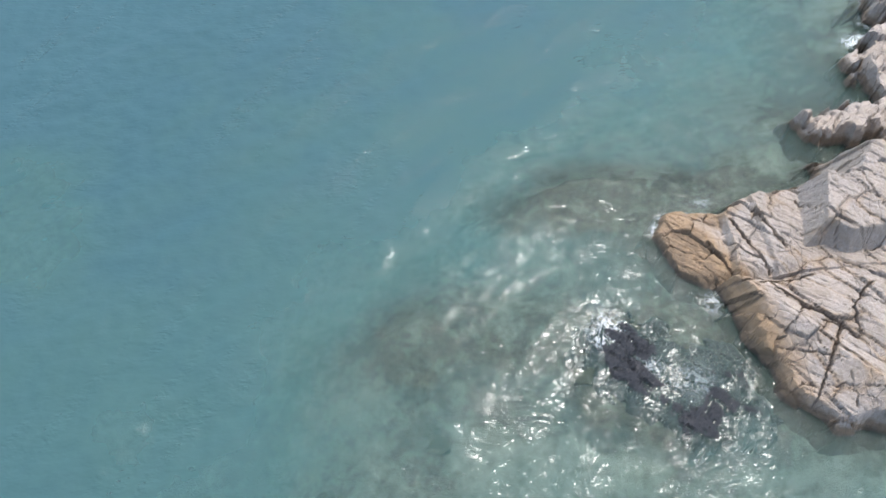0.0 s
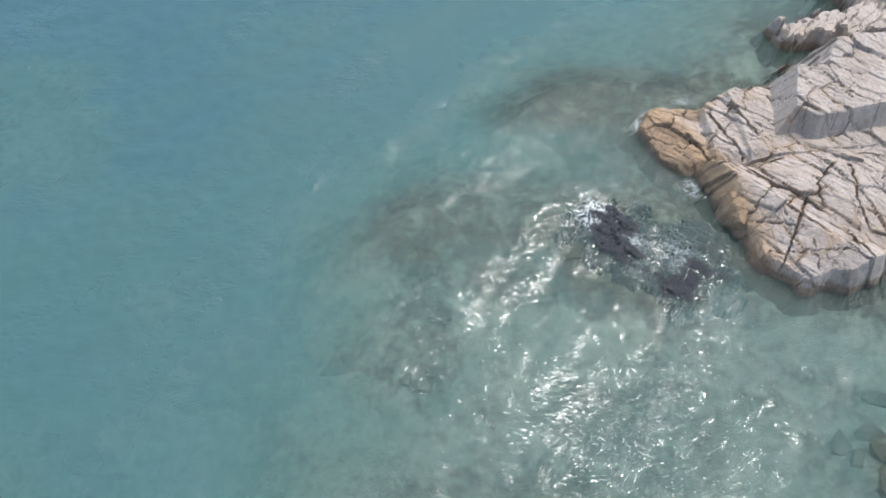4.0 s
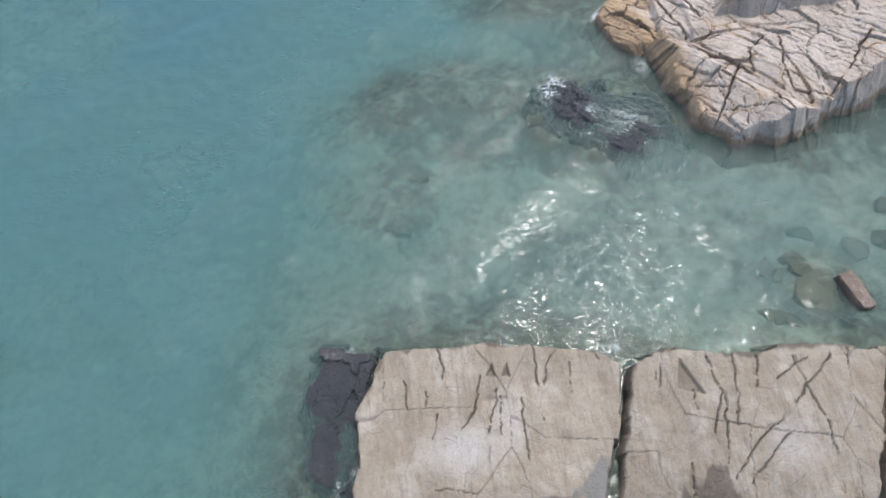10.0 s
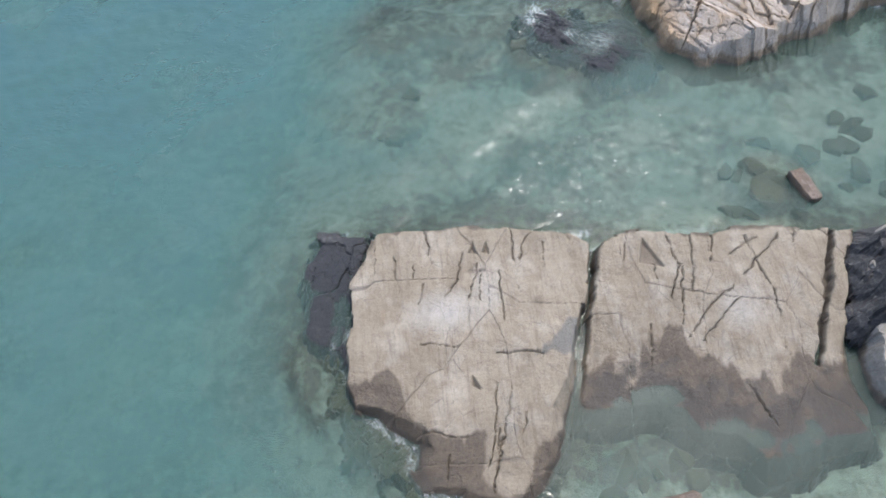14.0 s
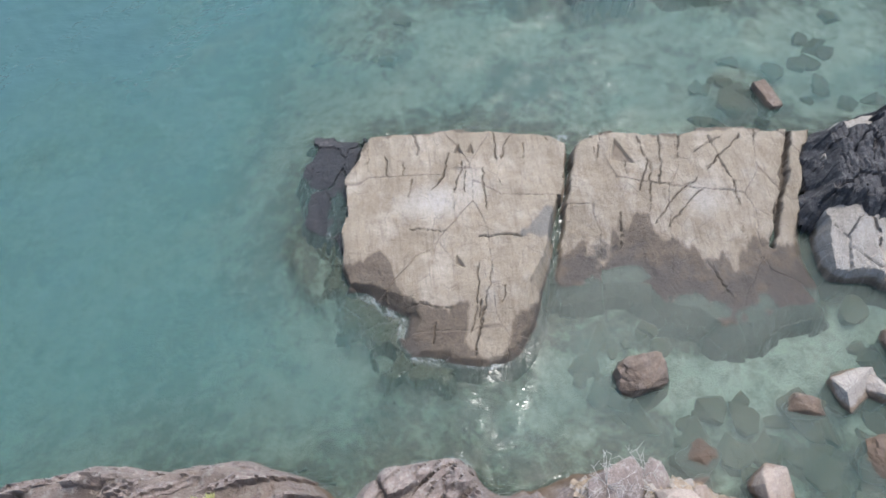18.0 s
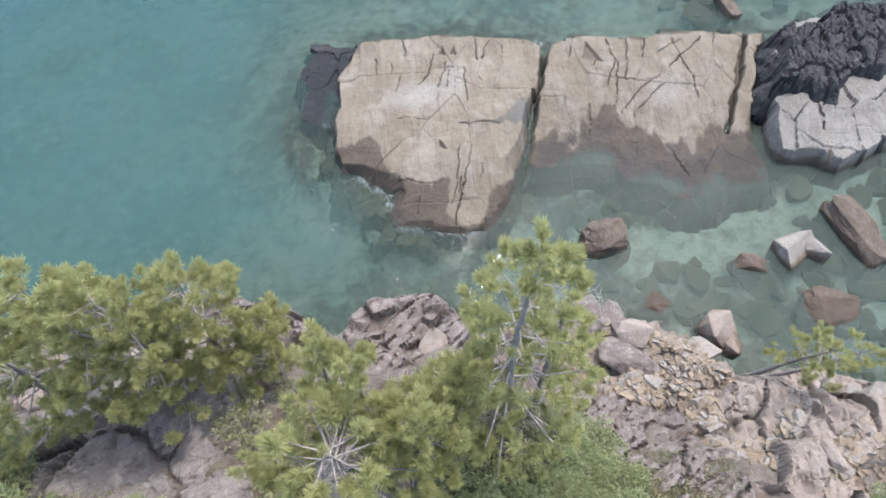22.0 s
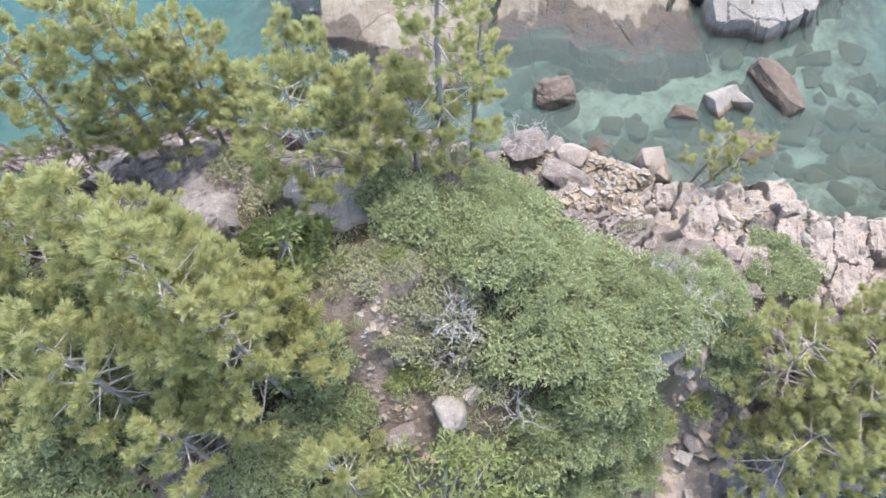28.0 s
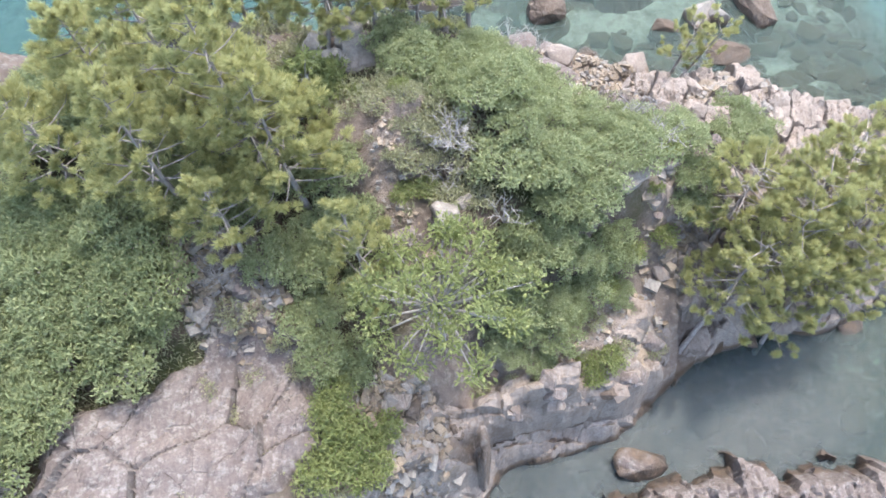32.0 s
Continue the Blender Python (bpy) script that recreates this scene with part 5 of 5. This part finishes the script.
pine(-7.0, -20.2, 15.3, 2.3, 8, (0.3, 0.6), 0.2, 44, 0.55, flat=0.3)
pine(-8.8, -21.0, 16.6, 2.3, 9, (-0.4, 0.3), 0.2, 44, 0.55, flat=0.25)
pine(-10.3, -20.8, 16.9, 2.3, 10, (-0.9, 0.9), 0.25, 42, 0.55, flat=0.25)
pine(-12.8, -21.0, 16.2, 2.6, 11, (-0.3, 0.6), 0.2, 46, 0.55, flat=0.25)
pine(-5.6, -20.4, 12.9, 1.2, 12, (0.1, 0.4), 0.25, 18, 0.5)
# pines of the west slope
pine(-5.6, -31.9, 19.5, 2.4, 13, (-0.6, -0.2), 0.25, 44, 0.58)
pine(-4.4, -32.7, 17.6, 2.0, 14, (-0.3, -0.2), 0.25, 34, 0.56)
pine(-8.2, -29.4, 18.4, 2.4, 15, (-0.5, -0.2), 0.25, 40, 0.58)
pine(-8.6, -32.8, 17.6, 2.0, 16, (-0.5, 0.2), 0.25, 34, 0.56)
pine(-11.0, -28.4, 16.6, 2.0, 17, (0, 0), 0.25, 32, 0.58)
pine(-6.6, -29.6, 15.6, 1.7, 18, (0, 0.2), 0.3, 26, 0.62)
pine(-4.4, -30.9, 14.9, 1.5, 29, (-0.3, -0.2), 0.3, 20, 0.64)
pine(-6.4, -34.7, 15.0, 1.5, 19, (0, 0), 0.3, 24, 0.52)
pine(-12.6, -31.4, 16.4, 2.2, 20, (0, 0), 0.25, 34, 0.58)
pine(-2.3, -35.6, 14.4, 1.5, 22, (0, 0), 0.25, 24, 0.48)
# pines of the east shore
LOW_PINE = "spreading green pine leaning over the rocky shore"
pine(13.8, -32.6, 9.6, 2.4, 23, (1.2, 0.8), 0.3, 40, 0.48, LOW_PINE, 0.5)
pine(13.4, -35.4, 8.6, 2.3, 24, (2.0, 1.4), 0.4, 38, 0.48, LOW_PINE, 0.5)
pine(16.4, -33.2, 9.4, 2.6, 25, (0.8, 1.0), 0.35, 40, 0.5, LOW_PINE, 0.5)
pine(15.2, -34.6, 9.6, 2.2, 31, (1.0, 0.9), 0.3, 36, 0.5, LOW_PINE, 0.5)
pine(17.9, -34.3, 8.6, 2.2, 32, (0.8, 0.9), 0.3, 36, 0.5, LOW_PINE, 0.5)
pine(20.6, -32.6, 8.0, 2.0, 34, (0.6, 0.6), 0.35, 30, 0.48, LOW_PINE, 0.5)
pine(16.2, -35.7, 6.6, 1.9, 35, (0.5, 1.0), 0.3, 30, 0.48, LOW_PINE, 0.5)
pine(18.8, -35.2, 6.4, 1.8, 36, (0.5, 1.0), 0.3, 28, 0.48, LOW_PINE, 0.5)
pine(18.4, -31.4, 9.6, 2.2, 26, (0.6, 0.4), 0.35, 34, 0.48, LOW_PINE, 0.5)
pine(15.1, -22.0, 7.6, 1.3, 27, (0.4, -1.4), 0.45, 18, 0.42, LOW_PINE, 0.4)
pine(16.6, -22.0, 7.2, 1.1, 28, (1.6, -1.3), 0.5, 14, 0.42, LOW_PINE, 0.4)


def leaf_crown(seed, radius, height, count, leaf, lobes=20):
    """Leaves over a low uneven canopy of many small sprays, open between them."""
    rng = np.random.default_rng(seed)
    turn = np.arange(lobes) * 2.4 + rng.uniform(-0.3, 0.3, lobes)
    far = np.sqrt((np.arange(lobes) + 0.5) / lobes) * 0.85 * radius
    cx = np.stack([far * np.cos(turn), far * np.sin(turn)], -1)
    cz = height * (0.62 + 0.26 * rng.random(lobes)) * (1 - 0.4 * (far / radius) ** 3)
    size = radius * rng.uniform(0.2, 0.34, lobes)
    k = rng.integers(0, lobes, count)
    d = rng.normal(size=(count, 3))
    d[:, 2] = np.abs(d[:, 2]) * 1.0 - 0.3
    d /= np.linalg.norm(d, axis=1, keepdims=True)
    root = np.stack([cx[k, 0], cx[k, 1], cz[k]], -1) + d * (size[k] * rng.uniform(0.35, 1.1, count))[:, None] * np.array([1, 1, 0.75])
    way = d * 0.35 + rng.normal(size=(count, 3)) * 0.6 + np.array([0, 0, 0.12])
    way /= np.linalg.norm(way, axis=1, keepdims=True)
    v, f = blades(root, way, leaf * rng.uniform(0.7, 1.3, count), leaf * rng.uniform(0.36, 0.5, count), rng, 0.3)
    v[:, 2] = np.maximum(v[:, 2], 0.02)
    stems = []
    for c, z in zip(cx, cz):
        stems.append(tube([(0.1 * c[0], 0.1 * c[1], -0.2), (0.55 * c[0], 0.55 * c[1], z * 0.5), (c[0], c[1], z)], [0.05, 0.035, 0.015], 5))
    return (v, f), joined(stems)


def bush_kind(name, label, material, seed, radius, height, count, leaf, group, stem=BARK):
    (v, f), (sv, sf) = leaf_crown(seed, radius, height, count, leaf)
    thing = tagged(new(name), label, name.replace("_", " "), group)
    child("woody_base", mesh_of("woody_base", sv, sf, stem), thing, "thin woody stems")
    child("crown", mesh_of("crown", v, f, material, False), thing)
    return thing


SHRUBS = [bush_kind("shrub", "dense dark green leafy shrub of the thicket", SHRUB, 300 + k, 1.25, 1.5, 2600, 0.16, "island shrubs") for k in range(5)]
DEEPS = [bush_kind("shrub", "tall deep green leafy bush on the west slope", DEEP, 360 + k, 1.3, 1.9, 2400, 0.17, "deep green bushes") for k in range(3)]
LIMES = [bush_kind("shrub", "low light green leafy shrub on the slope", LIME, 320 + k, 0.9, 1.1, 700, 0.22, "light green shrubs") for k in range(3)]
SCRUB = [bush_kind("shrub", "sparse dry greyish scrub on bare soil", GRASS, 340 + k, 1.0, 0.7, 520, 0.2, "dry scrub", TWIG) for k in range(3)]
used = set()


def plant(kinds, x, y, size, seed, lift=-0.1, squash=1.0):
    r = random.Random(seed)
    k = r.randrange(len(kinds))
    at = pose(x, y, ground_z(x, y) + lift, 0, 0, r.uniform(0, 360)) @ Matrix.Diagonal((size, size, size * squash, 1))
    ob = kinds[k]
    if ob.name in used:
        ob = copy_thing(ob, at)
        ob.matrix_basis = at
    else:
        used.add(ob.name)
        ob.matrix_basis = at


def thicket(kinds, outline, gap, low, high, seed, squash=1.0):
    r = random.Random(seed)
    xs, ys = [p[0] for p in outline], [p[1] for p in outline]
    y, row = min(ys), 0
    while y < max(ys):
        x = min(xs) + (gap / 2 if row % 2 else 0)
        while x < max(xs):
            px, py = x + r.uniform(-0.3, 0.3) * gap, y + r.uniform(-0.3, 0.3) * gap
            if inside(np.array([px]), np.array([py]), outline)[0] > 0:
                plant(kinds, px, py, r.uniform(low, high), r.random(), squash=squash)
            x += gap
        y, row = y + gap * 0.87, row + 1


thicket(SHRUBS, [(-0.3, -26), (3.3, -25.8), (5.2, -27.1), (5.4, -28.0), (8.6, -28.6), (10.4, -30), (9.2, -31.2), (7.9, -33.3), (7.2, -35.2), (5.1, -37.2), (2.6, -36.8), (2.6, -34), (2.8, -31), (1.4, -29.2), (-0.8, -28.4), (-0.9, -27.2)], 1.35, 0.8, 1.15, 1)
thicket(SHRUBS, [(-4.3, -31.6), (-2, -31.4), (-1.8, -34.4), (-3.8, -34.6)], 1.3, 0.7, 1.0, 2)
thicket(DEEPS, [(-16, -31.7), (-11.4, -32.1), (-8.4, -34.6), (-8.2, -36.8), (-9.6, -38.4), (-11.4, -39.6), (-12.2, -41.2), (-11.6, -43), (-17, -43)], 1.35, 0.85, 1.2, 3)
thicket(SHRUBS, [(-16, -22.6), (-12.4, -23.6), (-8.6, -26.2), (-6.4, -27.2), (-6, -31), (-16, -30.5)], 1.6, 0.8, 1.1, 4)
thicket(SHRUBS, [(-6, -33.4), (-2, -34), (-1.6, -36.8), (-2, -39), (-3.4, -38.6), (-5.4, -36.4)], 1.4, 0.7, 1.05, 5)
thicket(SHRUBS, [(13.8, -27.4), (16, -27.3), (16.6, -29), (14.8, -30.2), (13.7, -29.2)], 1.2, 0.8, 1.0, 6)
thicket(SHRUBS, [(10.6, -28.6), (11.8, -28.8), (12.6, -31.8), (12, -33.6), (10.8, -33.2)], 1.3, 0.75, 1.0, 7)
thicket(SHRUBS, [(2.4, -24.2), (5.2, -24), (6.6, -25.6), (5.6, -27), (2.6, -26)], 1.3, 0.75, 1.05, 8)
thicket(SHRUBS, [(3.6, -35.8), (5.6, -35.2), (6.4, -36.4), (5.4, -38), (4, -38)], 1.1, 0.6, 0.9, 16)
thicket(SHRUBS, [(5, -33.4), (8.4, -33.2), (9, -35.4), (7, -36.6), (4.8, -36.4)], 1.15, 0.55, 0.9, 22)
thicket(SHRUBS, [(1.6, -36.6), (4.4, -36.8), (5.2, -38.4), (2.6, -38.8)], 1.2, 0.45, 0.75, 23)
thicket(SCRUB, [(-0.4, -28.4), (2, -28.8), (2.4, -30.8), (0.2, -31)], 0.7, 0.5, 0.8, 24)
thicket(SHRUBS, [(-6.2, -28.5), (-4, -29.5), (-3.6, -31.6), (-5.5, -33.4), (-9, -34), (-11.4, -32.2), (-10, -30.5), (-6, -31)], 1.4, 0.85, 1.15, 25)
thicket(LIMES, [(5.8, -38), (7.4, -37), (8, -38), (6.6, -38.8)], 0.9, 0.6, 0.8, 9)
thicket(LIMES, [(-5.4, -26.4), (-3, -26.6), (-2.6, -28.8), (-4.6, -29.4)], 0.9, 0.8, 1.1, 10)
thicket(LIMES, [(-0.8, -32.6), (0.8, -32.4), (0.6, -33.2), (-0.2, -33.4)], 0.8, 0.6, 0.8, 11)
thicket(LIMES, [(-3.6, -39.4), (-1.8, -40.2), (-2.6, -43), (-4.6, -42.6)], 1.0, 0.8, 1.1, 12)
thicket(LIMES, [(7, -34.2), (9, -33.6), (9, -34.4), (7.4, -35.8)], 0.9, 0.7, 0.9, 13)
thicket(SCRUB, [(0, -29.4), (2.4, -29.8), (2.4, -33.4), (0, -33.4)], 1.1, 0.6, 0.95, 14)
thicket(SCRUB, [(-3.4, -28.6), (0.4, -28.4), (0.2, -31), (-0.4, -32.6), (-2.4, -31.6), (-3.2, -30)], 0.95, 0.3, 0.75, 17)
thicket(LIMES, [(-2.6, -28.8), (-0.2, -28.6), (0.6, -30), (-0.8, -30.4)], 1.5, 0.35, 0.6, 18)
thicket(SCRUB, [(2.6, -36.4), (5, -37.4), (8.8, -35), (10, -37), (6.4, -39), (1.6, -39)], 1.7, 0.35, 0.7, 19)
thicket(SCRUB, [(-8, -36), (-4.4, -36.8), (-3.6, -42.5), (-9, -43)], 1.8, 0.4, 0.8, 20)
thicket(LIMES, [(9.6, -29.4), (11.6, -29), (12, -35), (9.6, -35.4)], 1.9, 0.5, 0.85, 21)
thicket(SCRUB, [(-8, -20), (4, -20.4), (3, -24), (-6, -26)], 1.7, 0.6, 1.0, 15)


def leafy_tree(x, y, top, radius, seed, lobes, count, leaf):
    r, rng = random.Random(seed), np.random.default_rng(seed)
    z0 = ground_z(x, y) - 0.2
    h = top - z0
    thing = tagged(new("leafy_tree"), "light green broad-leaved tree with pale open limbs", "tree")
    thing.location = (x, y, z0)
    v, f = tube([(0, 0, 0), (0.1, 0.05, h * 0.25), (0, 0.15, h * 0.5)], [0.16, 0.13, 0.09], 8)
    child("trunk", mesh_of("trunk", v, f, TWIG), thing, "pale grey trunk")
    crown_v, crown_f, base = [], [], 0
    for k in range(lobes):
        az, rr = k * 2.4 + r.uniform(-0.3, 0.3), radius * math.sqrt((k + 0.5) / lobes) * r.uniform(0.75, 1.15)
        c = Vector((rr * math.cos(az), rr * math.sin(az), h * (0.92 - 0.3 * (rr / radius) ** 2) - r.uniform(0, 1.5)))
        v, f = tube([(0, 0.15, h * 0.45), c * 0.55 + Vector((0, 0, h * 0.22)), c], [0.06, 0.04, 0.015], 5)
        child("limb", mesh_of("limb", v, f, TWIG), thing)
        n = count // lobes
        d = rng.normal(size=(n, 3))
        d /= np.linalg.norm(d, axis=1, keepdims=True)
        root = np.array(c) + d * rng.uniform(0.15, 0.62, n)[:, None] * np.array([1, 1, 0.6])
        way = d * 0.7 + rng.normal(size=(n, 3)) * 0.45 + np.array([0, 0, 0.15])
        way /= np.linalg.norm(way, axis=1, keepdims=True)
        v, f = blades(root, way, leaf * rng.uniform(0.7, 1.3, n), leaf * rng.uniform(0.4, 0.55, n), rng, 0.3)
        crown_v.append(v), crown_f.append(f + base)
        base += len(v)
    child("crown", mesh_of("crown", np.concatenate(crown_v), np.concatenate(crown_f), LIME, False), thing, "light green leaves in open bunches")


leafy_tree(0.4, -37.4, 13.9, 3.1, 50, 40, 4200, 0.21)
leafy_tree(-3.7, -28.4, 13.9, 1.2, 51, 12, 700, 0.28)


def bare_bush(x, y, radius, height, seed, count, label, lift=0.0):
    r = random.Random(seed)
    pieces = []
    for _ in range(count):
        az, out = r.uniform(0, 6.28), radius * r.uniform(0.3, 1)
        d = Vector((math.cos(az), math.sin(az), 0))
        p = [Vector((0, 0, 0)), d * out * 0.4 + Vector((0, 0, height * r.uniform(0.3, 0.6))), d * out + Vector((r.uniform(-0.3, 0.3), r.uniform(-0.3, 0.3), height * r.uniform(0.6, 1)))]
        pieces.append(tube(p, [0.026, 0.016, 0.006], 4))
        for _ in range(4):
            s = p[1].lerp(p[2], r.random())
            pieces.append(tube([s, s + Vector((r.uniform(-0.4, 0.4), r.uniform(-0.4, 0.4), r.uniform(0, 0.3)))], [0.016, 0.006], 4))
    v, f = joined(pieces)
    ob = tagged(new("dead_bush", mesh_of("dead_bush", v, f, TWIG)), label, "dead bush")
    ob.location = (x, y, ground_z(x, y) + lift)


bare_bush(1.6, -31.2, 1.3, 1.3, 1, 34, "leafless pale grey dead bush in the scrub")
bare_bush(1.2, -32.3, 1.1, 1.0, 2, 9, "bleached bare branches lying over the scrub")
bare_bush(3.2, -34.0, 0.9, 1.4, 3, 8, "bleached bare branches lying over the scrub", 0.6)
bare_bush(9.9, -31.0, 1.2, 1.2, 4, 10, "bleached bare branches lying over the scrub", 0.5)
bare_bush(9.4, -29.2, 0.9, 1.4, 5, 10, "bleached bare branches lying over the scrub", 0.6)
bare_bush(15.0, -23.2, 1.3, 0.8, 6, 12, "bleached bare branches lying over the rocks", 0.2)
bare_bush(-7.4, -35.2, 1.0, 0.9, 7, 8, "bleached bare branches lying over the scrub")
bare_bush(8.0, -17.3, 1.5, 1.0, 9, 14, "bleached bare branches lying over the rocks", 0.5)
bare_bush(6.2, -17.6, 1.4, 1.0, 8, 14, "bleached bare branches lying over the rocks", 0.3)

# dry grass over the soil
rng = np.random.default_rng(77)
gp = np.stack([rng.uniform(-16, 14, 90000), rng.uniform(-43, -19, 90000)], -1)
gz, grocky, gbare, _, _ = terrain(gp[:, 0], gp[:, 1])
ok = (grocky < 0.5) & (gbare < 0.85) & (gz > 2) & (fbm(gp[:, 0] * 0.6, gp[:, 1] * 0.6, 66, 3) > -0.15)
root = np.concatenate([gp[ok], gz[ok][:, None] - 0.02], 1)
way = rng.normal(size=root.shape) * 0.5 + np.array([0, 0, 0.8])
way /= np.linalg.norm(way, axis=1, keepdims=True)
v, f = blades(root, way, rng.uniform(0.15, 0.4, len(root)), rng.uniform(0.03, 0.07, len(root)), rng)
tagged(new("grass", mesh_of("grass", v, f, GRASS, False)), "dry greenish grass tufts on the soil", "grass", kind="stuff")

# small broken rock between the blocks
RUBBLE = [(BEACH, 2000, 0.1, 0.32), ([(10.2, -22), (13, -21.6), (16, -24.5), (14, -26.5), (10.6, -25)], 900, 0.1, 0.35),
          ([(-3.6, -38.8), (-0.4, -38.6), (0.6, -42.6), (-4, -43.5)], 600, 0.1, 0.35), ([(9.4, -28.8), (11.2, -28.6), (12, -35.2), (9.2, -35)], 110, 0.1, 0.45),
          ([(5, -36), (9.6, -35), (10.4, -37.4), (6, -39.4), (3.6, -39)], 260, 0.06, 0.3), ([(13, -22.4), (20, -23), (22, -28), (14, -28.6)], 260, 0.12, 0.4),
          ([(-9, -33.8), (-6, -33.6), (-4.6, -38), (-8, -38)], 400, 0.1, 0.4), ([(-1.5, -29.4), (-0.4, -31), (0, -35), (1.8, -35.2), (-1.2, -35.4)], 160, 0.06, 0.25)]
rng = np.random.default_rng(9)
corner = np.array([(x, y, z) for x in (-1, 1) for y in (-1, 1) for z in (-1, 1)], float) * 0.5
skin = np.array([(0, 1, 3, 2), (4, 6, 7, 5), (0, 4, 5, 1), (2, 3, 7, 6), (0, 2, 6, 4), (1, 5, 7, 3)])
for tone, share in ((TAN_ROCK, 0.6), (WHITE_ROCK, 0.4)):
    verts, faces, base = [], [], 0
    for outline, count, small, large in RUBBLE:
        xs, ys = [p[0] for p in outline], [p[1] for p in outline]
        px, py = rng.uniform(min(xs), max(xs), int(count * share * 2)), rng.uniform(min(ys), max(ys), int(count * share * 2))
        ok = inside(px, py, outline) > -0.2 * rng.random(len(px))
        px, py = px[ok], py[ok]
        pz = ground_at(px, py)
        for x, y, z in zip(px, py, pz):
            size = small + (large - small) * rng.random() ** 2.2
            c = (corner + rng.uniform(-0.16, 0.16, (8, 3))) * size * np.array([rng.uniform(0.9, 1.7), 1.0, rng.uniform(0.4, 0.9)])
            turn = np.array(Euler((rng.uniform(-0.5, 0.5), rng.uniform(-0.5, 0.5), rng.uniform(0, 6.3))).to_matrix())
            verts.append(c @ turn.T + (x, y, z + 0.12 * size))
            faces.append(skin + base)
            base += 8
    tagged(new("rubble", mesh_of("rubble", np.concatenate(verts), np.concatenate(faces), tone, False)), "small broken tan and pale rock fragments", "rubble", kind="stuff")
